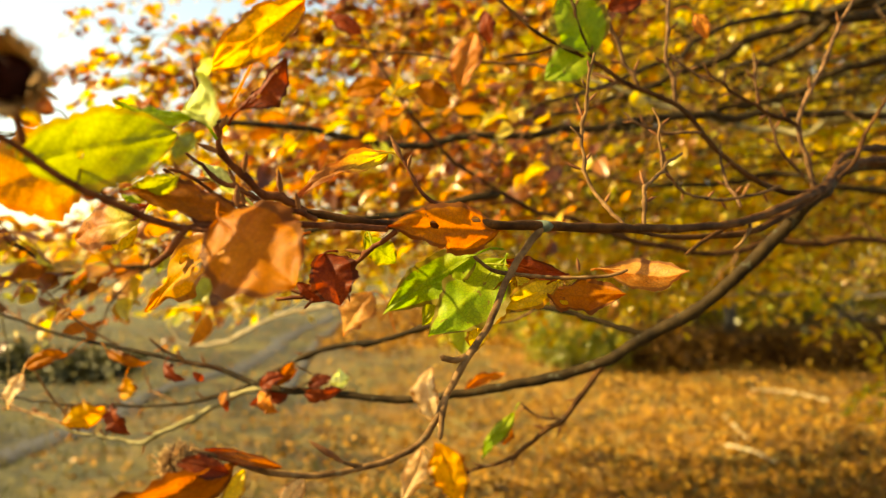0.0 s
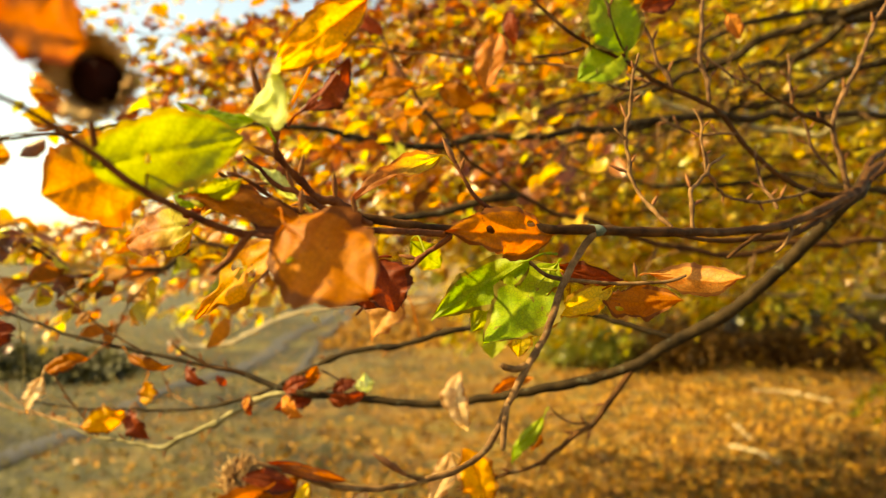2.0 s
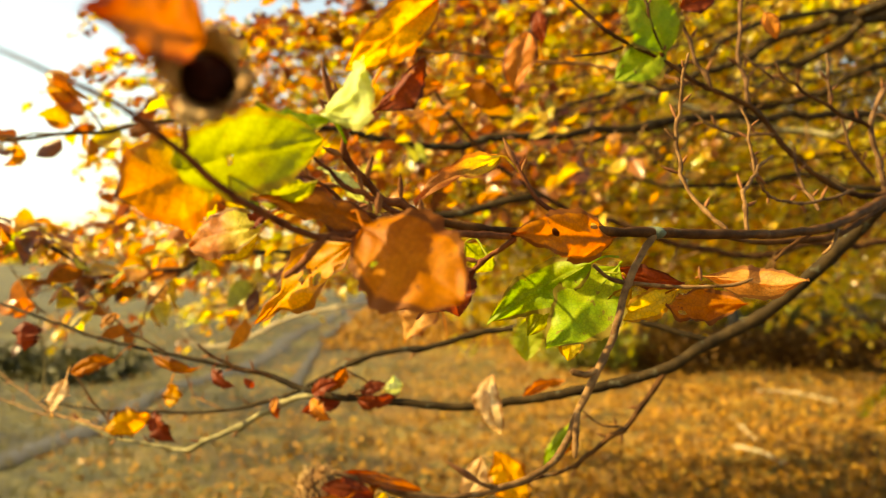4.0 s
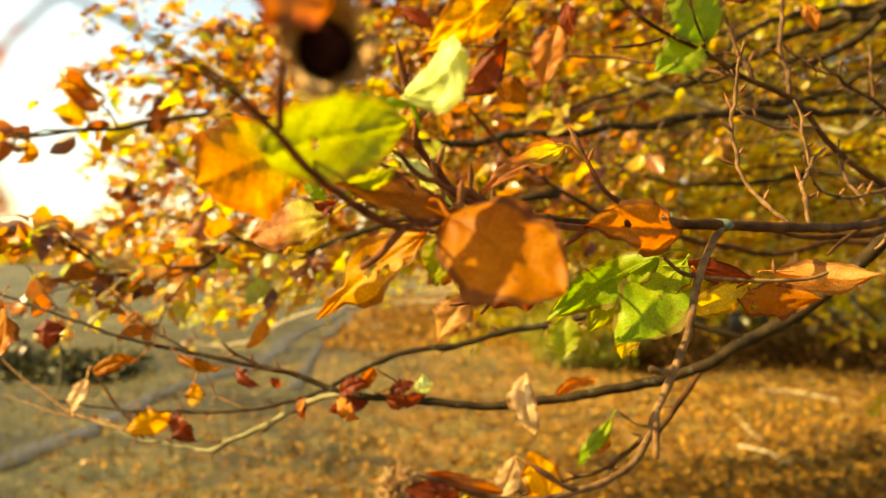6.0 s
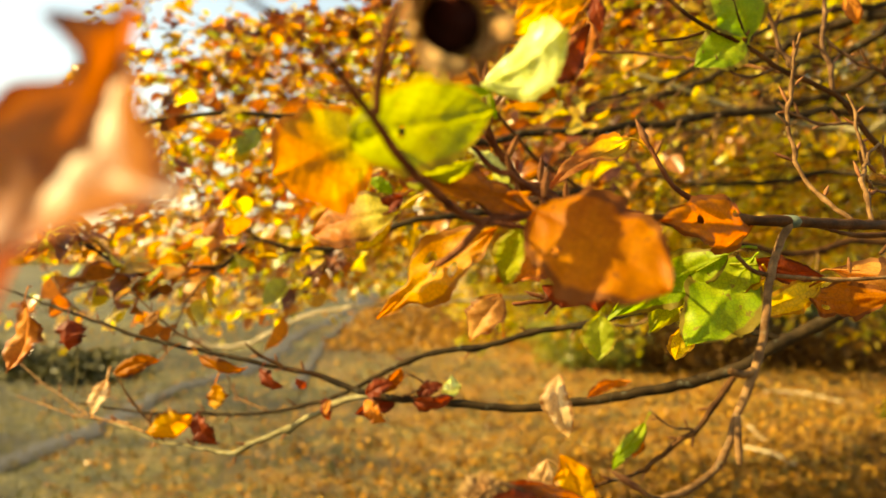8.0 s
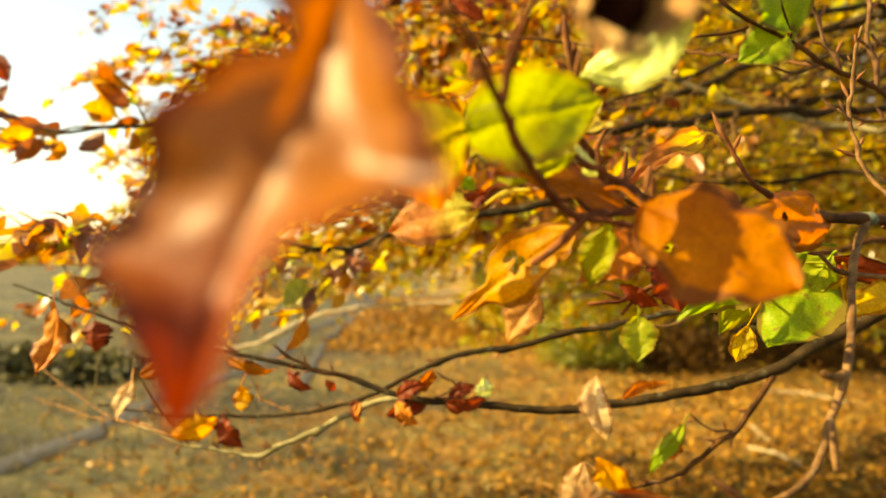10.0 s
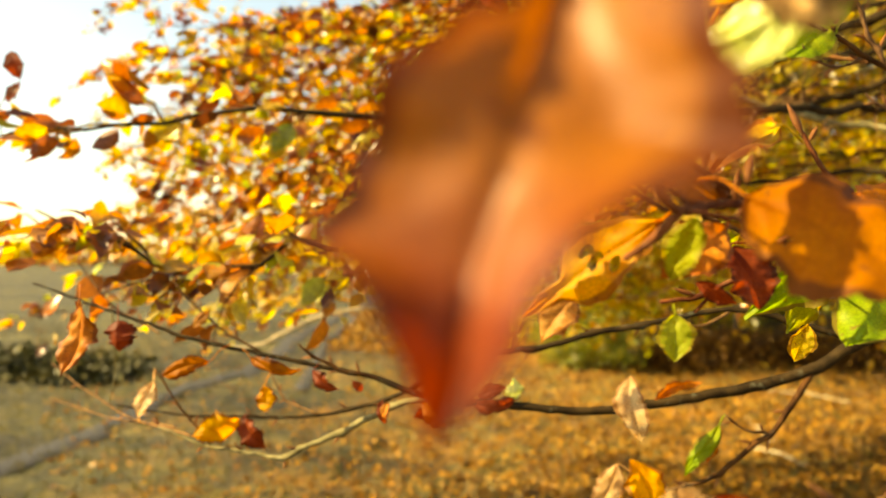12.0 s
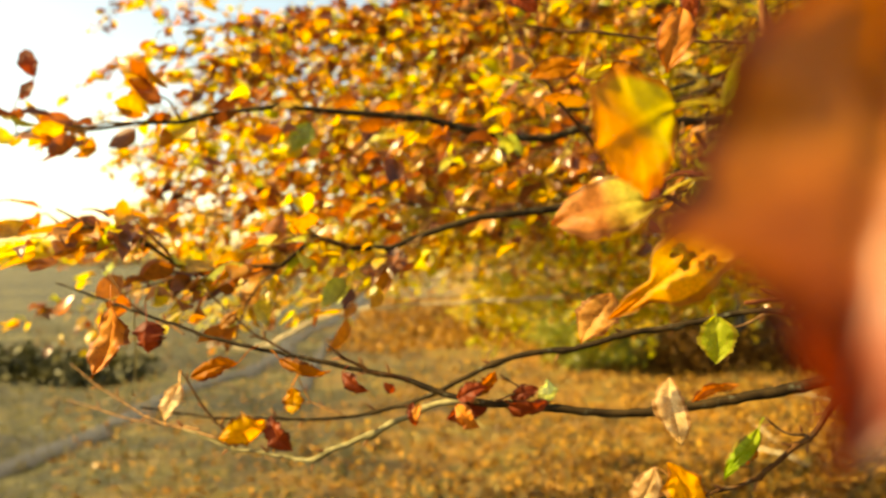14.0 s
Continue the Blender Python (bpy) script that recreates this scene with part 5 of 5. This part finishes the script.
# ---- leaves that hang one by one on the nearest boughs, and those on the ground ----
def leaf_shapes(count, material, seed, width=0.62):
    """Some small leaf meshes, one long, to be shared by many leaves."""
    rng = np.random.default_rng(seed)
    shapes = []
    for _ in range(count):
        u, s = np.meshgrid(np.linspace(0, 1, 6), np.linspace(-1, 1, 5), indexing="ij")
        half = 0.5 * width * rng.uniform(0.85, 1.12) * np.sin(math.pi * u ** 0.86) ** 0.8
        y = s * half
        z = rng.uniform(-0.1, 0.8) * np.abs(y) + rng.normal(0, 0.14) * 4 * u * (1 - u) + rng.normal(0, 0.02, u.shape)
        turn = rng.normal(0, 0.55) * (u - 0.4)
        v = np.stack([u, y * np.cos(turn) - z * np.sin(turn), y * np.sin(turn) + z * np.cos(turn)], -1).reshape(-1, 3)
        me = bpy.data.meshes.new("leaf")
        me.from_pydata(v.tolist(), [], [[i * 5 + k, i * 5 + k + 1, i * 5 + k + 6, i * 5 + k + 5] for i in range(5) for k in range(4)])
        me.polygons.foreach_set("use_smooth", [True] * 20)
        uv = me.uv_layers.new(name="UVMap")
        index = np.empty(len(me.loops), dtype=np.int32)
        me.loops.foreach_get("vertex_index", index)
        uv.data.foreach_set("uv", np.stack([u.ravel(), s.ravel()], -1).astype(np.float32)[index].ravel())
        me.materials.append(material)
        shapes.append(me)
    return shapes


def hang_leaves(parent, place, along, facing, sizes, material, rng, shapes=None):
    """Leaves as objects of their own that share a few meshes."""
    shapes = shapes or leaf_shapes(7, material, int(rng.integers(1000)))
    ax = unit(along)
    nz = unit(facing - ax * np.sum(facing * ax, -1, keepdims=True))
    sd = np.cross(nz, ax)
    for i in range(len(place)):
        ob = new("leaf", shapes[int(rng.integers(len(shapes)))])
        m = Matrix(np.column_stack([ax[i], sd[i], nz[i]]).tolist()).to_4x4()
        ob.parent = parent
        ob.matrix_parent_inverse = Matrix.Translation(parent.location).inverted()
        ob.matrix_basis = Matrix.Translation(place[i].tolist()) @ m @ Matrix.Scale(float(sizes[i]), 4)


# ---- foliage behind: boughs of the same tree, each with twigs and leaves ----
def leafy_bough(parent, points, radius, twigs, leaves, reach, size, material, seed, droop=0.25, bare=0.0, sides=7, inner=None, single=False):
    """A bough that tapers along points, with side twigs that carry leaves."""
    rng = np.random.default_rng(seed)
    k = len(points)
    line = spline([(*p, radius * (1 - 0.8 * i / (k - 1))) for i, p in enumerate(points)], 0.07)
    line[1:-1, :3] += rng.normal(size=(len(line) - 2, 3)) * 0.006
    main, mf = tube(line, sides, 0.06, rng)
    ob = mesh_object("bough", main, mf, MOSSY_SHADE if seed % 3 else BARK, parent, origin=tuple(line[0, :3]))
    pieces, place, along, facing, sizes = [], [], [], [], []
    d = unit(np.gradient(line[:, :3], axis=0))
    for j in range(twigs):
        q = bare + (1 - bare) * (j + rng.uniform(0, 1)) / twigs
        i = min(len(line) - 1, int(q * (len(line) - 1)))
        side = 1 if j % 2 else -1
        out = unit(d[i] * rng.uniform(0.5, 1.1) + unit(np.cross(d[i], [0, 0, 1])) * side * rng.uniform(0.2, 0.9) + np.array([0, 0, rng.normal(0.05, 0.45)]))
        L = reach * rng.uniform(0.45, 1.15) * (1.15 - 0.5 * q)
        ts = np.linspace(0, 1, 5)[:, None]
        path = line[i, :3] + out * L * ts + np.array([0, 0, -droop * L]) * ts ** 2 + np.vstack([np.zeros(3), rng.normal(0, 0.025 * L, (4, 3))])
        pieces.append(tube(np.hstack([path, 0.0022 * (1.3 - ts)]), 5))
        for g in range(leaves):
            w = rng.uniform(0.15, 1.0)
            p = line[i, :3] + out * L * w + np.array([0, 0, -droop * L * w * w])
            lr = 1 if g % 2 else -1
            a = unit(out * 0.7 + np.cross(out, [0, 0, 1]) * lr * rng.uniform(0.3, 1.0) + np.array([0, 0, rng.normal(-0.35, 0.35)]))
            place.append(p + a * 0.008 + rng.normal(0, 0.01, 3))
            along.append(a)
            facing.append(np.array([0, 0, 1.0]) + rng.normal(0, 0.75, 3))
            sizes.append(size * rng.uniform(0.6, 1.25))
    v, f = joined(pieces)
    tagged(mesh_object("twig", v, f, TWIG, ob, origin=tuple(line[0, :3])), kind="stuff")
    place, along, facing, sizes = np.array(place), np.array(along), np.array(facing), np.array(sizes)
    # the shaded inner twigs on the trunk's side have dropped their leaves
    held = (place[:, 0] < 0.16 * place[:, 1] + rng.normal(0, 0.12, len(place))) | (place[:, 1] > 2.3)
    place, along, facing, sizes = place[held], along[held], facing[held], sizes[held]
    # leaves near the trunk turn later than those at the sunny ends
    near = place[:, 0] + rng.normal(0, 0.25, len(place)) > 0.09 * place[:, 1] if inner else np.zeros(len(place), bool)
    for pick, mat in ((~near, material), (near, inner)):
        if pick.any() and single:
            hang_leaves(ob, place[pick], along[pick], facing[pick], sizes[pick], mat, rng)
        elif pick.any():
            leaf_cloud("foliage", ob, place[pick], along[pick], facing[pick], sizes[pick], mat, rng=rng)
    return ob


# clearly seen boughs
field_bough = leafy_bough(beech, [(3.2, 2.7, 2.3), (2.2, 2.2, 2.15), (0.6691, 1.7500, 2.0317), (0.2835, 1.6000, 1.9704), (-0.1034, 1.5000, 1.9326), (-0.2903, 1.4500, 1.9570), (-0.4707, 1.4200, 1.9749), (-0.6708, 1.4000, 1.9515), (-0.9005, 1.4000, 1.9332), (-1.0843, 1.4000, 1.9056)], 0.013, 40, 7, 0.26, 0.06, ONE_RUST, 101, bare=0.52, single=True)
leafy_bough(beech, [(3.2, 2.7, 1.9), (2.2, 2.0, 1.80), (0.8469, 1.5500, 1.7140), (0.4778, 1.4000, 1.7011), (0.2448, 1.3200, 1.7606), (0.1008, 1.2800, 1.8008), (-0.0451, 1.2500, 1.9348), (-0.1477, 1.2500, 2.0907)], 0.010, 14, 4, 0.22, 0.06, ONE_RUST, 102, bare=0.6, single=True, inner=ONE_OLIVE)
leafy_bough(beech, [(0.1008, 1.2800, 1.8008), (-0.0256, 1.3000, 1.7811), (-0.1962, 1.3000, 1.7608), (-0.3562, 1.3000, 1.7011), (-0.4656, 1.2500, 1.7092), (-0.5750, 1.2000, 1.6567), (-0.6622, 1.1800, 1.6642), (-0.7397, 1.1500, 1.7217), (-0.8307, 1.1200, 1.7561)], 0.008, 32, 5, 0.20, 0.054, ONE_RUST, 103, bare=0.3, single=True)
leafy_bough(beech, [(3.2, 2.7, 2.9), (2.3, 2.3, 2.6), (0.9451, 2.0000, 2.3744), (0.6011, 1.8500, 2.2024), (0.3190, 1.8000, 2.1002), (0.1091, 1.7500, 2.0317), (-0.1172, 1.7000, 2.0501)], 0.012, 16, 5, 0.25, 0.062, FOL_GOLD, 104, bare=0.55)
stem("bough", beech, [(3.2, 2.8, 1.5, 0.012), (0.8815, 3.4000, 1.4796, 0.0090), (-0.2412, 3.5000, 1.4314, 0.0090), (-0.6432, 3.5000, 1.4014, 0.0090), (-0.8729, 3.5000, 1.3483, 0.0090), (-1.1027, 3.5000, 1.2291, 0.0100), (-1.3037, 3.5000, 1.2147, 0.0090), (-1.3711, 3.5000, 1.2721, 0.0070), (-1.4185, 3.5000, 1.3696, 0.0040)], STICK, 0.04, 7, 71, "bare pale dead branch", wobble=0.004)
stem("twig", field_bough, [(-1.0600, 1.4000, 1.9100, 0.0016), (-1.0950, 1.4500, 1.9800, 0.0013), (-1.1000, 1.5200, 2.0500, 0.0009)], TWIG, 0.01, 6, 83)
leaf(field_bough, (-1.1000, 1.5250, 2.0550), (-1.1250, 1.5300, 2.1150), RED, 0.6, 10, 0.4, 0.08, 0.1, 10, 0.05, (-1.1000, 1.5200, 2.0500), 0, 84, "dark red beech leaf against the sky")
leaf(field_bough, (-1.1000, 1.5250, 2.0450), (-1.1300, 1.5300, 2.0050), RED, 0.6, 10, 0.4, 0.08, 0.1, 10, 0.05, (-1.1000, 1.5200, 2.0500), 0, 85)
# bare limbs deeper in the crown, most in the bark darkened for shade
stem("bough", beech, [(3.2, 2.75, 2.9, 0.03), (1.3173, 2.0480, 2.4074, 0.0173), (1.0674, 2.1120, 2.3810, 0.0158), (0.8319, 2.1760, 2.2873, 0.0130), (0.5440, 2.2400, 2.1797, 0.0101), (0.2760, 2.3040, 2.1272, 0.0065)], MOSSY_SHADE, 0.05, 9, 72, wobble=0.006)
stem("bough", beech, [(3.2, 2.75, 2.6, 0.026), (1.4820, 2.3040, 2.3351, 0.0144), (1.1967, 2.3680, 2.2265, 0.0130), (0.8300, 2.4320, 2.1709, 0.0101), (0.3400, 2.4960, 2.0665, 0.0065)], MOSSY_SHADE, 0.05, 9, 73, wobble=0.006)
stem("bough", beech, [(3.2, 2.75, 2.3, 0.022), (1.2350, 1.9200, 2.0718, 0.0115), (1.0353, 1.9840, 2.0304, 0.0108), (0.7998, 2.0480, 2.0848, 0.0094), (0.5814, 2.0480, 2.1470, 0.0079), (0.4301, 2.0480, 2.2057, 0.0050)], PALE, 0.06, 9, 74, wobble=0.006)
stem("bough", beech, [(3.2, 2.75, 2.0, 0.022), (1.3997, 2.1760, 1.8892, 0.0115), (1.1321, 2.2400, 1.9408, 0.0101), (0.7864, 2.3040, 1.9098, 0.0079), (0.4310, 2.4320, 1.9813, 0.0050)], MOSSY_SHADE, 0.05, 9, 75, wobble=0.006)
stem("bough", beech, [(3.2, 2.75, 3.3, 0.028), (1.0703, 1.6640, 2.3294, 0.0144), (0.9868, 1.7280, 2.2827, 0.0122), (0.9057, 1.7920, 2.2087, 0.0101), (0.7705, 1.8560, 2.1888, 0.0065)], MOSSY_SHADE, 0.05, 9, 76, wobble=0.006)
rng = np.random.default_rng(11)
for j in range(32):
    dep = 2.5 + 2.9 * j / 31 + rng.normal(0, 0.1)
    z0 = rng.uniform(2.0, 3.8)
    hgt = EYE + dep * rng.uniform(0.0, 0.50)
    left = -0.60 * dep + rng.uniform(0.0, 0.4) * dep
    fall = rng.uniform(0.0, 0.14) * dep
    pts = [(3.2, 2.7, z0), (0.5 * (3.2 + 0.5 * dep), 0.5 * (2.7 + dep), 0.5 * (z0 + hgt) + 0.1), (0.5 * dep, dep * 0.98, hgt + rng.normal(0, 0.22)), (0.24 * dep, dep, hgt + rng.normal(0, 0.20)), (0.5 * left + 0.2, dep, hgt - 0.5 * fall + rng.normal(0, 0.12)), (left, dep + rng.normal(0, 0.2), hgt - fall)]
    leafy_bough(beech, pts, rng.uniform(0.004, 0.009), 54, 8, 0.36, 0.054, (FOL_RUST, FOL_GOLD, FOL_RUST, FOL_GOLD, FOL_OLIVE)[j % 5], 200 + j, bare=0.5 if dep < 2.7 else 0.25, inner=FOL_OLIVE if j % 3 else FOL_GOLD)
for j in range(26):
    dep = 3.0 + 2.8 * j / 25
    z0 = rng.uniform(2.0, 3.4)
    hgt = EYE + dep * rng.uniform(-0.05, 0.42)
    left = dep * rng.uniform(0.0, 0.3)
    fall = rng.uniform(0.02, 0.16) * dep
    pts = [(3.2, 2.7, z0), (0.5 * (3.2 + 0.75 * dep), 0.5 * (2.7 + dep), 0.5 * (z0 + hgt)), (0.72 * dep, dep, hgt + 0.1 + rng.normal(0, 0.2)), (0.5 * dep, dep, hgt + rng.normal(0, 0.2)), (0.3 * dep, dep, hgt - 0.4 * fall), (left, dep + 0.2, hgt - fall)]
    leafy_bough(beech, pts, rng.uniform(0.004, 0.010), 60, 13, 0.42, 0.052, FOL_OLIVE if j % 3 else FOL_GOLD, 300 + j, bare=0.2)
# outer twigs towards the open field
for j in range(12):
    dep = 1.9 + 0.22 * j
    hgt = EYE + dep * rng.uniform(0.02, 0.34)
    left = dep * rng.uniform(-0.42, -0.22)
    pts = [(3.2, 2.8, 2.6), (1.6, 0.5 * (2.8 + dep), 0.5 * (2.6 + hgt) + rng.uniform(0.0, 0.5)), (0.25 * dep, dep, hgt + rng.uniform(0.02, 0.25)), (left * 0.4, dep, hgt + 0.03), (left, dep, hgt - 0.06)]
    leafy_bough(beech, pts, 0.0055, 36, 9, 0.34, 0.056, (FOL_RED, FOL_RUST, FOL_GOLD)[j % 3], 450 + j, bare=0.58)
# low twig ends against the bright sky
for j in range(5):
    dep = 2.5 + 0.4 * j
    hgt = EYE + dep * (0.03 + 0.035 * ((j * 2) % 5))
    pts = [(3.2, 2.8, 2.3), (1.6, 0.5 * (2.8 + dep), EYE + 0.4), (0.1 * dep, dep, hgt + 0.06), (-0.28 * dep, dep, hgt + 0.02), (-0.49 * dep, dep, hgt - 0.04)]
    leafy_bough(beech, pts, 0.0050, 34, 6, 0.30, 0.058, FOL_RED if j % 2 else FOL_RUST, 480 + j, bare=0.6)
# spreading twig ends that reach far over the field
for j in range(11):
    dep = 1.9 + 0.27 * j
    hgt = EYE + dep * (0.03 + 0.022 * ((j * 3) % 11))
    end = -0.46 * dep - 0.20 + 0.10 * ((j * 5) % 4)
    pts = [(3.2, 2.8, 2.5), (1.6, 0.5 * (2.8 + dep), 0.5 * (2.5 + hgt) + rng.uniform(0.0, 0.5)), (0.15 * dep, dep, hgt + rng.uniform(0.05, 0.3)), (0.45 * end, dep, hgt + 0.06), (end, dep, hgt - 0.03)]
    leafy_bough(beech, pts, 0.0050, 40, 7, 0.30, 0.056, (FOL_RUST, FOL_RED, FOL_GOLD)[j % 3], 520 + j, bare=0.62)
# the crown above, out of view: boughs added to shade those below
for j in range(9):
    dep = 1.8 + 0.35 * j
    hgt = EYE + dep * rng.uniform(0.55, 0.95)
    pts = [(3.2, 2.7, 3.6), (2.2, 0.5 * (2.7 + dep), 0.5 * (3.6 + hgt)), (1.1, dep, hgt), (0.1, dep + 0.1, hgt - 0.05), (-0.3 * dep, dep, hgt - 0.2)]
    leafy_bough(beech, pts, 0.02, 34, 6, 0.4, 0.066, FOL_GOLD, 400 + j, bare=0.2)


# ---- farther trees and shrubs ----
def far_tree(name, x, y, height, radius, low, material, leaves, size, seed, label, group="", squash=1.0):
    """A broad crown that hangs to the height low: trunk, limbs and many leaves in uneven clumps."""
    rng = np.random.default_rng(seed)
    tree = tagged(new(name), label, "tree" if "tree" in name else "shrub", group)
    g = float(ground_height(x, y))
    tree.location = (x, y, g)
    r = 0.014 * height + 0.01
    stem("trunk", tree, [(x, y, g - 0.1, r * 1.4), (x, y, g + 0.3, r), (x + 0.1, y, g + height * 0.45, r * 0.7), (x, y + 0.1, g + height * 0.85, r * 0.25)], TRUNK, 0.2, 10, seed, wobble=0.01)
    place, along, facing, sizes, limbs = [], [], [], [], []
    clumps = max(24, leaves // 130)
    for c in range(clumps):
        a = rng.uniform(0, 2 * math.pi)
        h = rng.uniform(0, 1)
        rr = radius * rng.uniform(0.45, 1.0) * (1 - 0.75 * h ** 2) ** 0.5
        cx, cy, cz = x + rr * math.cos(a), y + rr * math.sin(a) * squash, g + low + (height - low) * h
        limbs.append(tube(np.array([[x, y, g + 0.25 * height + 0.5 * cz, r * 0.3], [0.5 * (x + cx), 0.5 * (y + cy), cz + 0.1 * height, r * 0.2], [cx, cy, cz, r * 0.06]]), 5))
        m = leaves // clumps
        spread = np.array([0.34, 0.34, 0.16]) * radius * rng.uniform(0.5, 1.0)
        place.append(np.array([cx, cy, cz]) + rng.normal(size=(m, 3)) * spread)
        o = rng.normal(size=(m, 3)) + np.array([math.cos(a), math.sin(a), -0.5])
        along.append(o)
        facing.append(np.array([0, 0, 1.0]) + rng.normal(0, 0.8, (m, 3)))
        sizes.append(size * rng.uniform(0.6, 1.3, m))
    place = np.vstack(place)
    keep = place[:, 2] > g + 0.05
    v, f = joined(limbs)
    tagged(mesh_object("limb", v, f, TRUNK, tree), kind="stuff")
    leaf_cloud("crown", tree, place[keep], np.vstack(along)[keep], np.vstack(facing)[keep], np.concatenate(sizes)[keep], material, rng=rng)
    return tree


far_tree("beech_tree", 5.2, 12.5, 7.5, 4.2, 1.5, FOL_OLIVE_SHADE, 18000, 0.11, 31, "broad beech with yellow-green autumn crown hanging low")
far_tree("beech_tree", 2.6, 10.8, 6.0, 2.6, 1.7, FOL_OLIVE_SHADE, 15000, 0.11, 35, "shaded beech with a dense low autumn crown")
far_tree("beech_tree", 10.6, 14.0, 8.5, 4.0, 1.4, FOL_OLIVE_SHADE, 15000, 0.12, 36, "olive-green beech at the edge of the wood")
far_tree("beech_tree", 8.6, 18.5, 9.5, 4.2, 1.4, FOL_OLIVE_SHADE, 15000, 0.16, 34, "olive-yellow beech deeper in the wood")
far_tree("beech_tree", 5.6, 21.0, 10.0, 4.4, 1.5, FOL_OLIVE_SHADE, 15000, 0.17, 30, "tall yellow-green beech deeper in the wood")
far_tree("beech_tree", 0.6, 15.5, 7.0, 3.2, 1.5, FOL_GOLD, 16000, 0.12, 32, "beech with golden autumn crown behind the meadow")
far_tree("shrub", 1.9, 10.2, 1.0, 0.75, 0.1, FOL_GREEN, 7000, 0.055, 33, "low green shrub at the edge of the shade")
# low dark bushes added in place of the shade band on the litter
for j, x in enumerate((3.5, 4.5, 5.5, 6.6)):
    far_tree("shrub", x, 10.2 + 0.3 * (j % 2), 0.46 - 0.06 * j, 0.75, 0.03, FOL_SHADE_BAND, 3400, 0.065, 37 + j, "dark russet bush standing for the shade under the beech", "bramble bushes")
for j in range(8):
    far_tree("shrub", 1.2 + 1.55 * j + 0.3 * (j % 2), 15.6 + 1.1 * (j % 3), rng.uniform(0.8, 1.3), 1.05, 0.05, FOL_GREEN if j % 3 else FOL_OLIVE, 2600, 0.10, 50 + j, "olive-green shrub in the rough grass", "shrubs in the rough grass")
# flat dark clumps added where a band of shade crosses the field
for j in range(3):
    far_tree("shrub", -6.2 + 0.7 * j, 9.6 - 0.1 * j, 0.16, 0.55, 0.01, FOL_FIELD_SHADE, 2200, 0.12, 44 + j, "dark low clump standing for a band of shade on the field", "rush clumps")
for j in range(13):
    far_tree("tree", -64 + 9 * j + rng.uniform(-3, 3), 86 + rng.uniform(-8, 10), rng.uniform(2.4, 3.4), 4.6, 0.3, FOL_RUST if j % 2 else FOL_OLIVE, 900, 0.7, 60 + j, "distant autumn tree in the hedgerow", "hedgerow trees")


# ---- fallen leaves and grass ----
def scatter(n, rng, near, far, lo, hi):
    y = near + (far - near) * rng.uniform(0, 1, n) ** 1.5
    x = y * rng.uniform(lo, hi, n)
    return x, y


def lay_litter():
    rng = np.random.default_rng(77)
    x, y = scatter(52000, rng, 3.6, 15.0, -0.6, 0.85)
    keep = rng.uniform(0, 1, len(x)) < np.clip(0.5 + 0.2 * x, 0.12, 1)
    x, y = x[keep], y[keep]
    n = len(x)
    p = np.stack([x, y, ground_height(x, y) + rng.uniform(0.005, 0.045, n)], -1)
    al = rng.normal(size=(n, 3)) * np.array([1, 1, 0.35])
    fc = np.array([0, 0, 1.0]) + rng.normal(0, 0.45, (n, 3))
    sz = rng.uniform(0.03, 0.066, n)
    near = np.zeros(n, bool)
    near[np.flatnonzero((np.abs(x - 1.6) < 1.4) & (y < 6.2))[:290]] = True
    leaf_cloud("fallen_leaves", ground, p[~near], al[~near], fc[~near], sz[~near], FOL_LITTER, "brown and tan fallen beech leaves", 0.65, rng)
    hang_leaves(ground, p[near], al[near], fc[near], sz[near], ONE_LITTER, rng)
    # a drift of orange leaves beyond, on the slope beside the track
    n = 5000
    x, y = rng.uniform(-2.2, 1.8, n), rng.uniform(11.5, 24, n)
    p = np.stack([x, y, ground_height(x, y) + rng.uniform(0.005, 0.05, n)], -1)
    leaf_cloud("leaf_drift", ground, p, rng.normal(size=(n, 3)) * np.array([1, 1, 0.3]), np.array([0, 0, 1.0]) + rng.normal(0, 0.4, (n, 3)), rng.uniform(0.07, 0.14, n), FOL_LITTER, "drift of orange-brown fallen leaves", 0.7, rng)


def grow_grass():
    rng = np.random.default_rng(78)
    x, y = scatter(16000, rng, 3.2, 15.0, -0.85, 0.85)
    n = len(x)
    p = np.stack([x, y, ground_height(x, y) - 0.01], -1)
    al = np.array([0, 0, 1.0]) + rng.normal(0, 0.55, (n, 3)) * np.array([1, 1, 0.1])
    fc = rng.normal(size=(n, 3))
    leaf_cloud("grass", ground, p, al, fc, rng.uniform(0.04, 0.13, n), FOL_GRASS, "dry green and straw-coloured grass", 0.07, rng)


lay_litter()
grow_grass()


def fallen_stick(points, label):
    return tagged(stem("stick", ground, points, STICK, 0.05, 7, 90 + len(points), wobble=0.004), label)


fallen_stick([(2.8054, 7.0070, 0.0501, 0.0140), (2.7466, 6.6160, 0.0499, 0.0160), (2.6478, 6.0210, 0.0501, 0.0120)], "pale fallen stick among dead leaves")
fallen_stick([(2.3824, 5.7960, 0.0499, 0.0090), (2.5233, 5.6330, 0.0501, 0.0100), (2.5737, 5.3350, 0.0499, 0.0080)], "thin pale fallen stick among dead leaves")
fallen_stick([(3.6182, 8.0770, 0.0500, 0.0090), (4.0173, 7.9490, 0.0500, 0.0100), (4.1467, 7.5890, 0.0500, 0.0080), (4.3593, 7.4210, 0.0500, 0.0060)], "long thin fallen stick on the litter")
